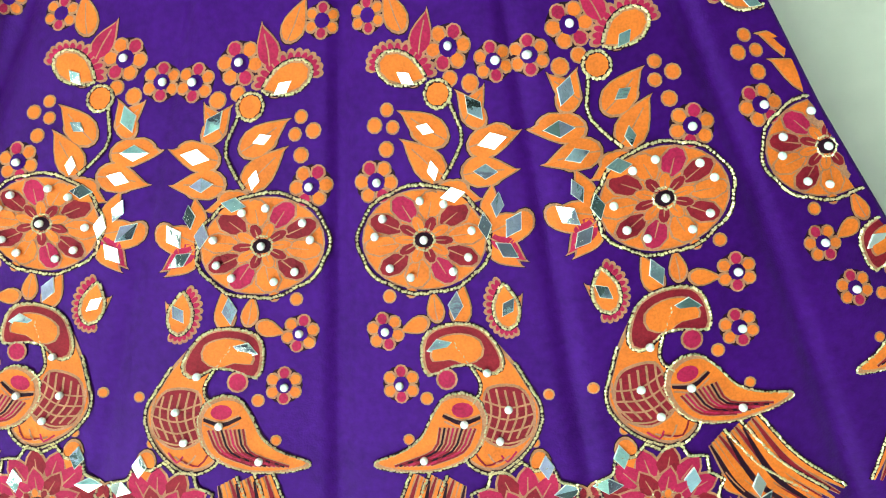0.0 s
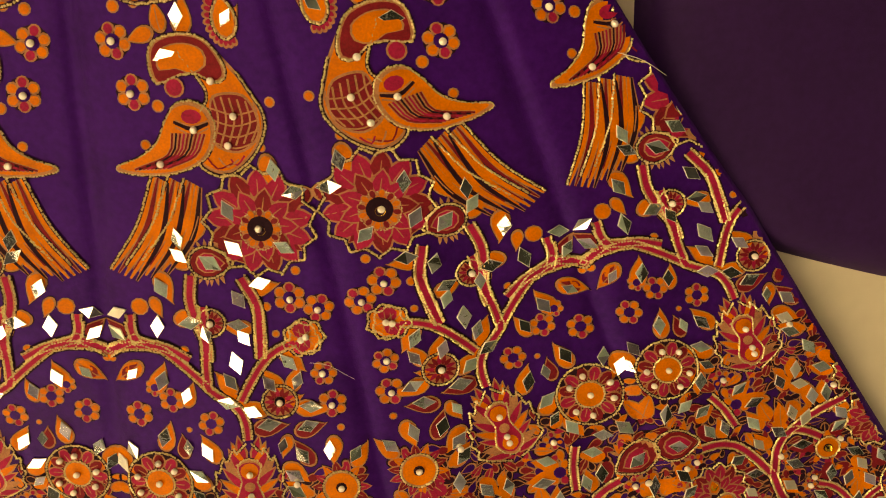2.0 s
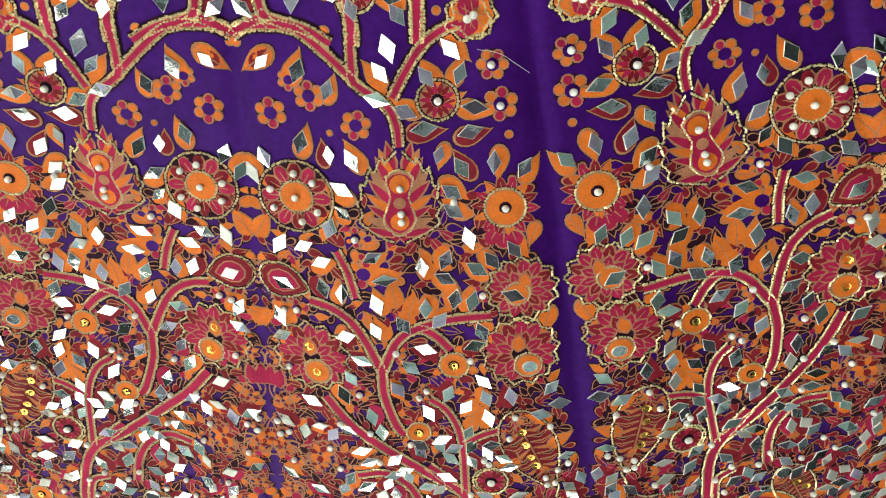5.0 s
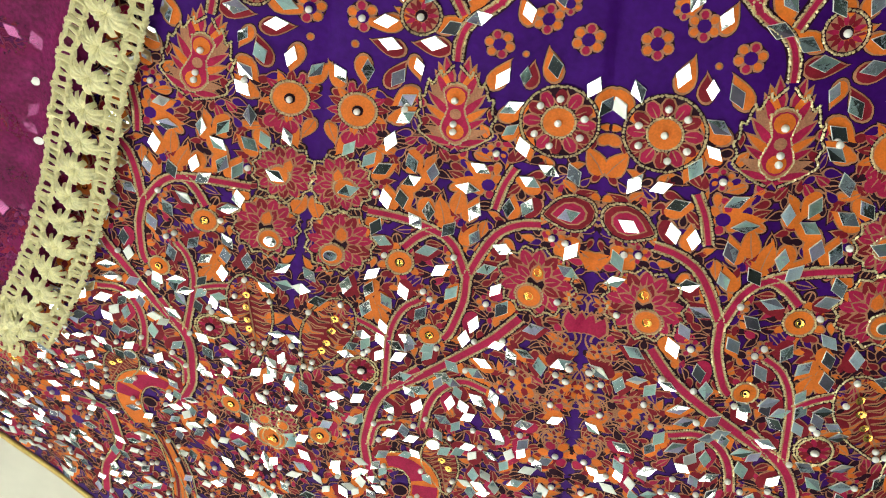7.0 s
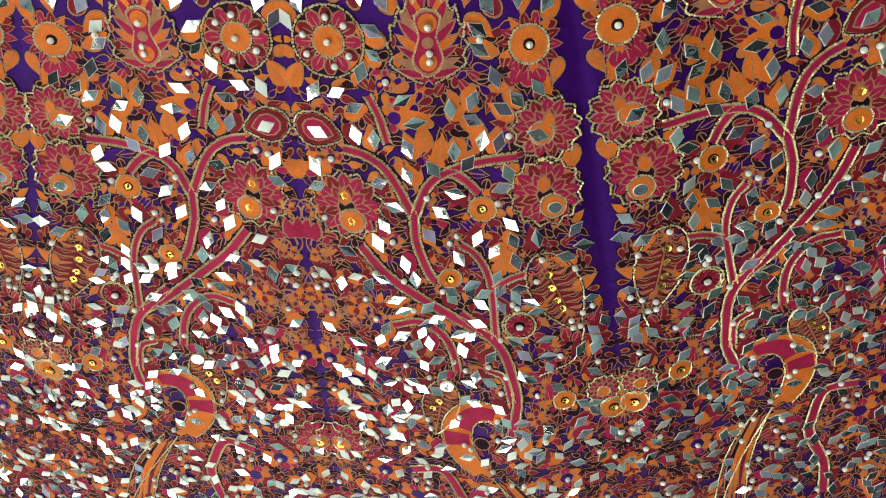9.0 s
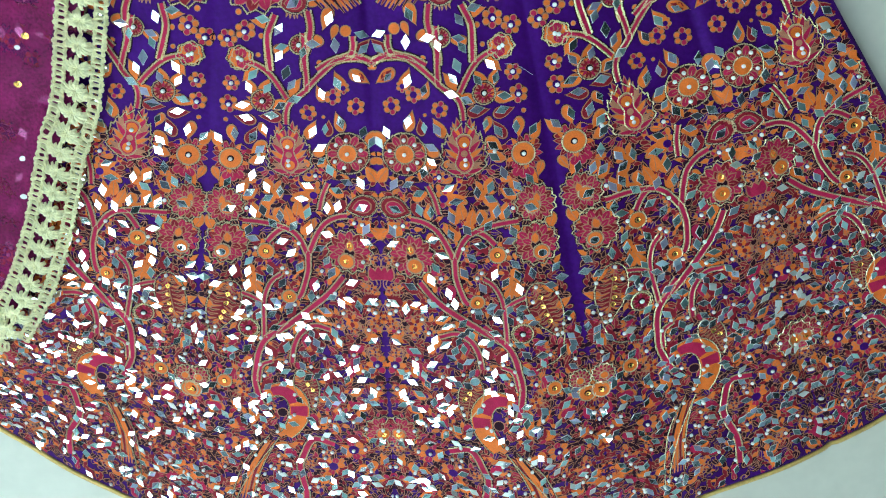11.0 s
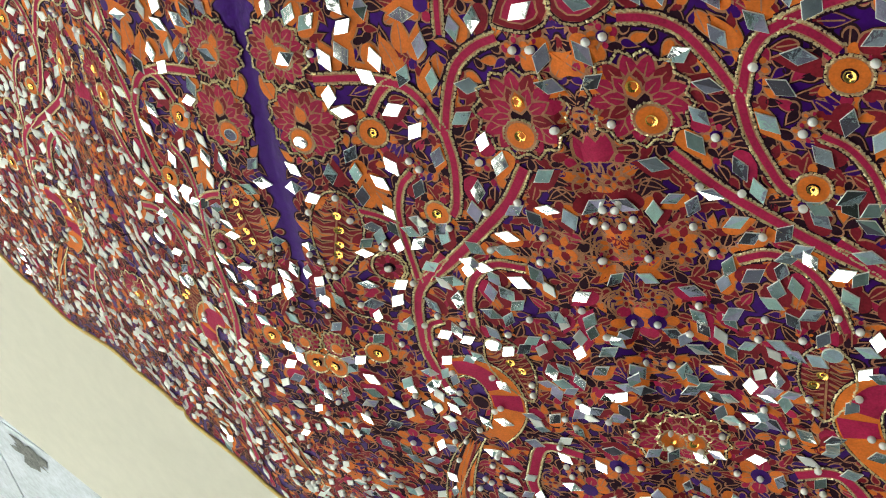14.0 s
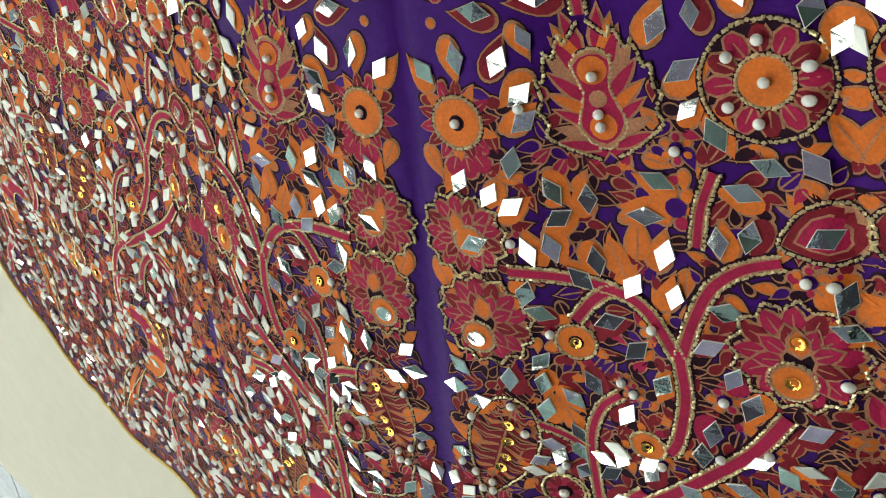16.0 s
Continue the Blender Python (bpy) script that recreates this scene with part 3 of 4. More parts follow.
    for dy in (0.28, -0.28, -0.47):
        pearl_at(x + random.uniform(-1, 1), y + radius * dy)


DROP = [(-0.5, 0), (-0.42, 0.22), (-0.2, 0.36), (0.08, 0.35), (0.32, 0.2), (0.52, 0), (0.32, -0.2), (0.08, -0.35), (-0.2, -0.36), (-0.42, -0.22)]


def eye_at(x, y, deg, length):
    """A teardrop medallion with a ragged fringe."""
    P = Piece("medallion")
    for i in range(18):
        a = 60 + i * 240 / 17
        c, s = math.cos(radians(a)), math.sin(radians(a))
        bx, by = turned([(0.42 * c, 0.32 * s)], x, y, deg, length)[0]
        first = len(P.f)
        P.fan(turned(np.array(SPIKE) * (1, 0.6), bx, by, deg + a + random.uniform(-15, 15), length * 0.26), 0.4, C_LINE)
        P.sub.append((first, len(P.f)))
    P.fan(turned(DROP, x, y, deg, length), 0.7, C_LINE)
    P.fan(turned(DROP, x, y, deg, length * 0.92), 0.9, C_MAROON)
    P.fan(turned(DROP, x, y, deg, length * 0.68), 1.0, C_LINE)
    P.fan(turned(DROP, x, y, deg, length * 0.6), 1.1, C_MAGENTA)
    P.done(length * 0.45)
    beads(turned(spline(DROP, 0.1, True), x, y, deg, length * 1.02), closed=True)


def paisley_at(x, y, deg, length):
    """A paisley with a comb of small petals."""
    P = Piece("paisley")
    for i in range(13):
        a = 20 + i * 180 / 12
        c, s = math.cos(radians(a)), math.sin(radians(a))
        bx, by = turned([(0.36 * c, 0.2 * s)], x, y, deg, length)[0]
        first = len(P.f)
        P.fan(turned(np.array(PETAL) * (1, 0.9), bx, by, deg + a, length * 0.24), 0.4, C_LINE)
        P.fan(turned(np.array(PETAL) * (0.75, 0.55), bx, by, deg + a, length * 0.24), 0.7, C_MAGENTA)
        P.sub.append((first, len(P.f)))
    P.fan(turned(np.array(DROP) * (1, 0.8), x, y, deg, length * 0.8), 0.9, C_LINE)
    P.fan(turned(np.array(DROP) * (1, 0.76), x, y, deg, length * 0.72), 1.05, C_ORANGE)
    P.done(length * 0.45)
    beads(turned(spline(np.array(DROP) * (1, 0.8), 0.1, True), x, y, deg, length * 0.82), closed=True)


def feather_leaf_at(x, y, deg, length):
    """A broad leaf with combed veins."""
    P = Piece("feather_leaf")
    w = length * 0.62
    P.fan(turned(np.array(DROP) * (1, 0.68), x, y, deg, length), 0.4, C_MAROON)
    for i in range(11):
        t = -0.42 + 0.8 * i / 10
        half = 0.26 * math.sqrt(max(0.05, 1 - (t / 0.52) ** 2))
        for side in (-1, 1):
            q = turned([(t, 0.02 * side), (t + 0.05, side * half * 0.5), (t + 0.02, side * half * 0.95)], x, y, deg, length)
            P.strip(q, [1.2, 3.2, 0.8], 0.65, C_LINE)
            q = turned([(t + 0.02, 0.05 * side), (t + 0.05, side * half * 0.5), (t + 0.03, side * half * 0.8)], x, y, deg, length)
            P.strip(q, [0.4, 1.1, 0.3], 0.8, (C_DARK, C_MAROON, C_ORANGE)[i % 3])
    P.strip(turned([(-0.5, 0), (0.5, 0)], x, y, deg, length), 1.2, 0.85, C_LINE)
    P.done(w * 0.6)
    beads(turned(spline(np.array(DROP) * (1, 0.68), 0.1, True), x, y, deg, length * 1.02), closed=True)


def tulip_at(x, y, radius):
    x = 1.0
    P = Piece("tulip")
    radius = radius * 0.55
    for dx, deg in ((-4, 105), (4, 75), (0, 90)):
        P.fan(turned(np.array(SPIKE) * (1, 1.1), x + dx, y - radius * 0.5, deg, radius * 1.1), 0.5 + abs(dx) * 0.02, C_LINE)
        P.fan(turned(np.array(SPIKE) * (0.86, 0.8), x + dx, y - radius * 0.45, deg, radius * 1.1), 0.8 + abs(dx) * 0.02, C_MAGENTA)
    P.done(radius * 0.5)


def scroll_at(x, y, radius):
    """Tan scrollwork of curls and small blades."""
    P = Piece("scrollwork")
    for i in range(9):
        a = random.uniform(0, 6.28)
        r0 = radius * random.uniform(0.1, 0.55)
        turn = random.choice((-1, 1)) * random.uniform(0.8, 1.8)
        pts = [(x + (r0 + radius * 0.5 * t) * math.cos(a + turn * t), y + (r0 + radius * 0.5 * t) * math.sin(a + turn * t)) for t in np.linspace(0, 1, 7)]
        P.strip(pts, np.linspace(1.7, 0.5, 7), 0.5 + 0.03 * i, C_LINE)
    petals(P, x, y, 1, radius * 0.45, 7, (C_ORANGE, C_MAROON), random.uniform(0, 50), shape=SPIKE, lift=0.8, width=1.2)
    P.done(radius * 0.6)


def stem_at(width, *pts):
    width = max(width, 4.2) * 0.98
    line = spline(pts, 3)
    P = Piece("stem")
    # dark underlay added beside the stem to set off its beads
    P.strip(line, width + 4.4, 0.5, C_DARK)
    P.strip(line, width, 0.9, C_LINE)
    P.strip(line, width - 1.5, 1.15, C_MAGENTA)
    P.done()
    for q in line[::3]:
        TAKEN.append((q[0], q[1], width * 0.6))
    d = np.gradient(line, axis=0)
    d /= np.maximum(np.hypot(d[:, 0], d[:, 1]), 1e-6)[:, None]
    nrm = np.stack([-d[:, 1], d[:, 0]], 1)
    for side in (-1, 1):
        beads(line + nrm * side * (width / 2 + 0.5))


def thread_at(*pts):
    line = spline(pts, 3)
    P = Piece("stem")
    P.strip(line, 1.8, 0.6, C_LINE)
    P.done()
    beads(line)


def plume_at(a, b):
    """Trailing tail feathers in a fan."""
    a, b = np.array(a, float), np.array(b, float)
    d = b - a
    n = np.array([-d[1], d[0]]) / np.hypot(*d)
    P = Piece("tail_feathers")
    for i in range(5):
        s = (i - 2) * 4.2
        mid = a + d * 0.5 + n * (s * 0.8 + 5)
        line = spline([a + n * s * 0.5, mid, b + n * s * 0.9], 4)
        w = np.sin(np.linspace(0.35, 2.9, len(line)))
        P.strip(line, 4.6 * w + 0.4, 0.4 + 0.03 * i, C_LINE)
        P.strip(line, 2.9 * w, 0.75 + 0.03 * i, (C_ORANGE, C_MAROON, C_ORANGE, C_ORANGE, C_DARK)[i])
    P.done()
    for t in np.linspace(0.1, 0.95, 7):
        TAKEN.append((*(a + d * t), 9))
    beads(spline([a + n * -6, a + d * 0.5 + n * -4, b + n * -9], 4))


def body(P, pts, lift, mat, rim=1.2):
    ring = spline(pts, 3, True)
    c = ring.mean(0)
    P.fan(ring, lift, C_LINE, c)
    P.fan(c + (ring - c) * (1 - rim / 14), lift + 0.25, mat, c)
    return ring


def bird_at(x, y):
    """A parrot with a bowed head, a round breast and a long folded wing."""
    P = Piece("bird")
    o = np.array([x, y])
    K = 0.55
    trunk = body(P, [o + K * np.array(q) for q in ((-8, 12), (20, 16), (44, -4), (60, -26), (74, -50), (70, -76), (52, -100), (30, -112), (6, -100), (4, -60), (18, -30))], 0.4, C_ORANGE)
    body(P, [o + K * np.array(q) for q in ((24, -32), (54, -30), (68, -52), (66, -74), (46, -88), (22, -80), (20, -54))], 0.7, C_MAROON)
    for i in range(6):
        s = [o + K * np.array(q) for q in ((24 + i * 8, -32 - i), (28 + i * 8, -56), (20 + i * 8, -86 + i * 2))]
        P.strip(spline(s, 3), 1.1, 1.1, C_LINE)
    for i in range(4):
        s = [o + K * np.array(q) for q in ((20, -44 - i * 11), (44, -50 - i * 11), (68, -44 - i * 10))]
        P.strip(spline(s, 3), 0.9, 1.12, C_LINE)
    for i in range(3):
        s = [o + K * np.array(q) for q in ((14 + i * 12, -92 - i), (24 + i * 10, -104 + 2 * i), (40 + i * 6, -98 + 4 * i))]
        P.strip(spline(s, 3), 1.0, 1.1, (C_MAROON, C_LINE, C_MAGENTA)[i])
    head = body(P, [o + K * np.array(q) for q in ((-36, -2), (-30, 16), (-6, 24), (18, 20), (34, 2), (38, -14), (26, -20), (10, -12), (-8, -14), (-30, -22))], 0.85, C_MAROON)
    body(P, [o + K * np.array(q) for q in ((-28, 0), (-20, 12), (0, 16), (18, 10), (20, -4), (6, -12), (-10, -8), (-26, -10))], 1.3, C_ORANGE)
    P.fan(around(x - 7, y - 14, 5.5, 12), 1.2, C_LINE)
    P.fan(around(x - 7, y - 14, 4.4, 12), 1.35, C_MAGENTA)
    wing = body(P, [o + K * np.array(q) for q in ((2, -38), (18, -46), (24, -66), (14, -92), (-14, -108), (-50, -112), (-80, -106), (-54, -94), (-36, -80), (-24, -56), (-14, -42))], 1.4, C_ORANGE)
    P.fan(around(x + 1, y - 29, 5.5, 12, squash=0.7), 1.8, C_MAGENTA)
    P.strip(spline([o + (-9, -32), o + (1, -35), o + (10, -32)], 3), 1.6, 1.8, C_DARK)
    for i in range(9):
        stripe = spline([o + (-10 + 2.2 * i, -38), o + (-13.5 + 1.9 * i, -50), o + (-33 + 2.3 * i, -58.5 + 0.15 * i)], 4)
        P.strip(stripe, 2.0, 1.8, C_LINE)
        P.strip(stripe, 1.1, 1.95, (C_MAROON, C_DARK, C_MAROON, C_MAGENTA)[i % 4])
    for i in range(3):
        P.strip(spline([o + (-8, -31 - 1.9 * i), o + (1, -34 - 2.3 * i), o + (10, -31 - 1.9 * i)], 3), 0.9, 1.9, (C_LINE, C_DARK, C_LINE)[i])
    P.done(24)
    TAKEN.append((x + 14, y - 28, 15))
    TAKEN.append((x - 22, y - 52, 11))
    beads(head, closed=True)
    beads(wing, closed=True)
    beads(trunk[len(trunk) // 5:])


def parrot_at(x, y):
    """A small curled parrot of the border."""
    P = Piece("parrot")
    o = np.array([x, y])
    line = spline([o + np.array(q) for q in ((19, 24), (9, 29), (-4, 27), (-13, 14), (-13, -4), (-6, -20), (5, -33))], 2)
    n = len(line)
    w = 8 + 13 * np.sin(np.linspace(0.2, 2.75, n))
    P.strip(line, w + 2.4, 0.6, C_LINE)
    P.strip(line, w, 1.0, C_ORANGE)
    off = np.array((2.5, -1.0))
    P.strip(line[int(n * 0.1):int(n * 0.46)] + off, w[int(n * 0.1):int(n * 0.46)] * 0.72, 1.25, C_MAGENTA)
    P.strip(line[int(n * 0.5):int(n * 0.68)], w[int(n * 0.5):int(n * 0.68)] * 0.9, 1.3, C_MAGENTA)
    P.fan(around(x + 5, y - 1, 6.5, 12), 1.1, C_LINE)
    P.fan(around(x + 5, y - 1, 5.4, 12), 1.25, C_DARK)
    P.done(18)
    d = np.gradient(line, axis=0)
    d /= np.hypot(d[:, 0], d[:, 1])[:, None]
    nrm = np.stack([-d[:, 1], d[:, 0]], 1)
    beads(line + nrm * (w / 2 + 1)[:, None])
    beads(line - nrm * (w / 2 + 1)[:, None])


# upper border, birds, trees, lower border
stem_at(4.0, (2, -715), (10, -710), (23, -709), (35, -711), (47, -720), (58, -730), (66, -738), (79, -747), (84, -758), (85, -769))
stem_at(4.0, (82, -743), (88, -731), (96, -718), (105, -710), (115, -705))
stem_at(4.0, (62, -683), (62, -709), (62, -727), (63, -737))
stem_at(4.0, (94, -682), (94, -705), (94, -716))
stem_at(4.1, (17, -694), (19, -704), (23, -709))
mirror_at(34, -731, 70, 14.9)
mirror_at(49, -740, 72, 12.6)
mirror_at(16, -727, 45, 11.3)
mirror_at(63, -700, 108, 12.6)
mirror_at(85, -702, 126, 13.6)
mirror_at(80, -718, 110, 14.9)
mirror_at(76, -730, 129, 12.8)
mirror_at(74, -744, 165, 15.5)
mirror_at(88, -750, 158, 16.2)
mirror_at(111, -718, 135, 14.1)
mirror_at(99, -732, 129, 12.8)
mirror_at(116, -730, 72, 12.6)
mirror_at(124, -747, 176, 15.0)
mirror_at(98, -759, 8, 15.1)
mirror_at(106, -773, 75, 11.4)
mirror_at(122, -760, 20, 14.9)
mirror_at(118, -780, 125, 15.8)
mirror_at(113, -794, 143, 15.0)
mirror_at(114, -805, 146, 14.4)
mirror_at(123, -821, 111, 17.0)
mirror_at(151, -779, 63, 13.4)
mirror_at(135, -776, 90, 14.0)
mirror_at(12, -779, 111, 13.9)
mirror_at(33, -769, 75, 15.5)
mirror_at(4, -789, 124, 14.4)
mirror_at(48, -775, 95, 12.0)
mirror_at(60, -777, 120, 16.1)
mirror_at(54, -794, 152, 14.8)
mirror_at(54, -808, 138, 12.0)
mirror_at(46, -818, 72, 15.8)
mirror_at(16, -831, 60, 16.1)
mirror_at(30, -831, 28, 17.0)
leaf_at(14, -726, -145, 24.4)
leaf_at(111, -744, 27, 15.7)
leaf_at(158, -817, -102, 14.3)
leaf_at(6, -822, 61, 25.1)
leaf_at(1, -808, 166, 12.4)
blossom_at(18, -754, 8.5, 0)
blossom_at(39, -744, 8.0, 0)
blossom_at(63, -758, 8.1, 0)
blossom_at(29, -736, 6.0, 0)
blossom_at(132, -725, 8.0, 1)
blossom_at(137, -745, 9.0, 1)
dot_at(49, -711, 3.0)
dot_at(104, -700, 2.5)
dot_at(49, -763, 2.0)
dot_at(142, -761, 2.5)
dot_at(0, -718, 3.0)
ray_flower_at(105, -744, 10.5)
knob_flower_at(122, -701, 10.5)
octagon_flower_at(28, -801, 21.1)
pineapple_at(85, -799, 26.1)
sun_flower_at(142, -802, 11.0)
eye_at(16, -856, -15, 30.1)
mirror_at(16, -857, 152, 14.8)
stem_at(5.1, (31, -867), (44, -870), (56, -878), (65, -893), (73, -912))
stem_at(5.1, (73, -912), (74, -930), (81, -953), (86, -960))
stem_at(6.1, (37, -935), (52, -954), (70, -969), (91, -985), (104, -994), (125, -1007))
stem_at(5.1, (73, -912), (82, -890), (94, -881), (104, -885), (114, -895))
stem_at(5.0, (94, -880), (115, -874), (137, -870))
stem_at(4.1, (102, -932), (113, -941), (122, -962), (127, -1006))
stem_at(4.1, (125, -965), (133, -958), (145, -952))
stem_at(3.2, (49, -832), (55, -845), (59, -861))
lotus_at(30, -905, 22.9, (3, -12))
sequin_at(29, -899)
lotus_at(155, -893, 22.0, (5, -10))
round_mirror_at(161, -904, 4.6)
lotus_at(154, -851, 19.5, (-3, -4))
mirror_at(149, -856, 164, 17.0)
disc_flower_at(116, -906, 8.6)
feather_leaf_at(167, -968, -63, 66.2)
sequin_at(159, -953)
sequin_at(162, -963)
sequin_at(166, -973)
sequin_at(170, -980)
pearl_at(177, -990)
ray_flower_at(142, -994, 11.0)
disc_flower_at(95, -958, 7.6)
blossom_at(64, -845, 9.6, 0)
blossom_at(59, -929, 7.1, 1)
tulip_at(3, -928, 28.0)
mirror_at(40, -840, 28, 14.8)
mirror_at(69, -834, 33, 16.6)
mirror_at(76, -848, 8, 15.1)
mirror_at(97, -840, 97, 17.0)
mirror_at(110, -835, 69, 17.0)
mirror_at(110, -847, 152, 17.0)
mirror_at(136, -834, 130, 17.0)
mirror_at(148, -827, 128, 16.4)
mirror_at(128, -840, 150, 16.1)
mirror_at(40, -857, 108, 15.8)
mirror_at(51, -859, 90, 14.0)
mirror_at(71, -864, 112, 16.2)
mirror_at(70, -882, 113, 17.0)
mirror_at(86, -878, 126, 17.0)
mirror_at(52, -888, 22, 16.2)
mirror_at(61, -904, 157, 15.2)
mirror_at(54, -918, 121, 17.0)
mirror_at(116, -860, 81, 17.0)
mirror_at(126, -861, 77, 17.0)
mirror_at(99, -867, 90, 17.0)
mirror_at(107, -875, 54, 17.0)
mirror_at(99, -895, 166, 16.5)
mirror_at(132, -881, 114, 17.0)
mirror_at(128, -891, 22, 17.0)
mirror_at(90, -908, 141, 17.0)
mirror_at(49, -931, 117, 17.0)
mirror_at(28, -940, 153, 15.7)
mirror_at(9, -960, 153, 17.0)
mirror_at(22, -966, 81, 17.0)
mirror_at(72, -958, 98, 17.0)
mirror_at(82, -924, 123, 16.6)
mirror_at(66, -946, 106, 17.0)
mirror_at(101, -942, 124, 14.4)
mirror_at(113, -927, 68, 17.0)
mirror_at(124, -936, 58, 17.0)
mirror_at(134, -916, 137, 17.0)
mirror_at(136, -928, 111, 17.0)
mirror_at(138, -943, 110, 17.0)
mirror_at(151, -926, 103, 17.0)
mirror_at(175, -920, 52, 16.4)
mirror_at(181, -932, 4, 16.0)
mirror_at(170, -940, 167, 17.0)
mirror_at(59, -975, 21, 17.0)
mirror_at(64, -984, 25, 14.3)
mirror_at(80, -981, 45, 15.6)
mirror_at(51, -1001, 66, 17.0)
mirror_at(62, -1006, 32, 15.3)
mirror_at(86, -991, 25, 16.6)
mirror_at(72, -1014, 72, 17.0)
mirror_at(110, -963, 22, 17.0)
mirror_at(116, -978, 149, 17.0)
mirror_at(139, -971, 120, 17.0)
mirror_at(114, -994, 161, 17.0)
mirror_at(30, -1016, 152, 14.8)
mirror_at(12, -880, 117, 15.7)
mirror_at(12, -894, 28, 17.0)
leaf_at(81, -858, 99, 25.3)
leaf_at(91, -865, 82, 28.3)
leaf_at(1, -884, 38, 22.8)
leaf_at(169, -872, -101, 20.4)
leaf_at(184, -961, 40, 17.0)
leaf_at(128, -948, 71, 18.0)
leaf_at(63, -889, 120, 19.7)
scroll_at(1, -979, 17.5)
scroll_at(31, -984, 19.4)
stem_at(5.0, (56, -997), (72, -993), (86, -1000), (96, -1016), (101, -1038))
stem_at(6.0, (102, -986), (121, -1003), (133, -1019), (140, -1041), (144, -1064), (139, -1099))
stem_at(4.1, (122, -1035), (134, -1041), (140, -1061))
thread_at((158, -1038), (183, -1023), (187, -997))
mirror_at(81, -1012, 97, 17.0)
mirror_at(86, -1028, 27, 15.7)
mirror_at(104, -1018, 111, 17.0)
mirror_at(102, -1004, 25, 14.3)
mirror_at(30, -1033, 124, 14.4)
mirror_at(48, -1031, 28, 17.0)
mirror_at(39, -1046, 104, 16.5)
mirror_at(52, -1052, 20, 11.7)
mirror_at(26, -1056, 148, 15.3)
mirror_at(15, -1072, 72, 17.0)
mirror_at(34, -1071, 148, 15.3)
mirror_at(49, -1081, 83, 16.1)
mirror_at(16, -1087, 21, 17.0)
mirror_at(28, -1092, 135, 14.1)
mirror_at(64, -1074, 87, 17.0)
mirror_at(66, -1091, 83, 16.1)
mirror_at(52, -1104, 68, 17.0)
mirror_at(34, -1110, 157, 15.2)
mirror_at(74, -1114, 135, 15.6)
mirror_at(85, -1124, 22, 10.8)
mirror_at(73, -1134, 150, 13.9)
mirror_at(114, -1042, 81, 17.0)
mirror_at(124, -1023, 62, 17.0)
mirror_at(140, -1007, 155, 17.0)
mirror_at(147, -1019, 140, 15.6)
mirror_at(147, -1038, 118, 17.0)
mirror_at(161, -1005, 17, 16.8)
mirror_at(164, -1020, 8, 15.1)
mirror_at(186, -1015, 65, 16.6)
mirror_at(196, -1014, 80, 17.0)
mirror_at(168, -1086, 133, 17.0)
mirror_at(158, -1106, 8, 15.1)
mirror_at(149, -1098, 84, 17.0)
mirror_at(149, -1120, 14, 12.4)
mirror_at(184, -1104, 59, 17.0)
mirror_at(192, -1082, 40, 17.0)
mirror_at(196, -1095, 28, 17.0)
mirror_at(194, -1125, 165, 15.5)
round_mirror_at(93, -1052, 5.1)
sequin_at(87, -1066)
sequin_at(82, -1073)
feather_leaf_at(88, -1073, -98, 52.5)
ray_flower_at(143, -994, 10.0)
parrot_at(114, -1101)
pearl_at(130, -1077)
pearl_at(106, -1105)
pearl_at(111, -1108)
pearl_at(128, -1127)
lotus_at(9, -1126, 20.8)
pearl_at(9, -1124)
pearl_at(12, -1136)
disc_flower_at(178, -1060, 8.0)
blossom_at(8, -1036, 12.1, 1)
scroll_at(30, -993, 14.6)
scroll_at(158, -1074, 17.5)
thread_at((128, -1137), (159, -1178), (178, -1206), (191, -1234))
thread_at((139, -1134), (167, -1164), (185, -1201), (196, -1236))
plume_at((138, -1140), (177, -1225))
stem_at(7.1, (65, -1147), (89, -1141), (103, -1165), (108, -1183), (104, -1222), (111, -1257))
lotus_at(206, -1053, 12.0)
disc_flower_at(215, -1071, 9.5)
sequin_at(215, -1071)
mirror_at(26, -1178, 98, 17.0)
mirror_at(18, -1194, 19, 17.0)
mirror_at(32, -1196, 38, 17.0)
mirror_at(49, -1189, 67, 17.0)
mirror_at(20, -1206, 26, 17.0)
mirror_at(44, -1206, 145, 17.0)
mirror_at(12, -1237, 32, 17.0)
mirror_at(38, -1220, 27, 17.0)
mirror_at(42, -1229, 146, 17.0)
mirror_at(5, -1203, 144, 17.0)
mirror_at(106, -1190, 109, 17.0)
mirror_at(92, -1200, 144, 17.0)
mirror_at(110, -1214, 100, 17.0)
mirror_at(134, -1194, 71, 17.0)
mirror_at(142, -1205, 18, 17.0)
mirror_at(148, -1210, 63, 17.0)
mirror_at(135, -1222, 31, 17.0)
mirror_at(156, -1230, 60, 17.0)
mirror_at(118, -1230, 41, 17.0)
mirror_at(172, -1240, 95, 17.0)
mirror_at(206, -1222, 58, 17.0)
mirror_at(214, -1236, 72, 17.0)
mirror_at(196, -1236, 29, 17.0)
mirror_at(128, -1242, 110, 17.0)
mirror_at(203, -1105, 166, 16.5)
mirror_at(67, -1218, 147, 16.6)
mirror_at(80, -1234, 62, 17.0)
mirror_at(80, -1177, 25, 17.0)
mirror_at(45, -1262, 31, 17.0)
mirror_at(18, -1264, 88, 17.0)
pearl_at(158, -1188)
pearl_at(159, -1197)
pearl_at(159, -1209)
pearl_at(182, -1230)
pearl_at(196, -1235)
pearl_at(143, -1140)
pearl_at(124, -1152)
pearl_at(149, -1187)
pearl_at(141, -1176)
pearl_at(4, -1223)
pearl_at(44, -1154)
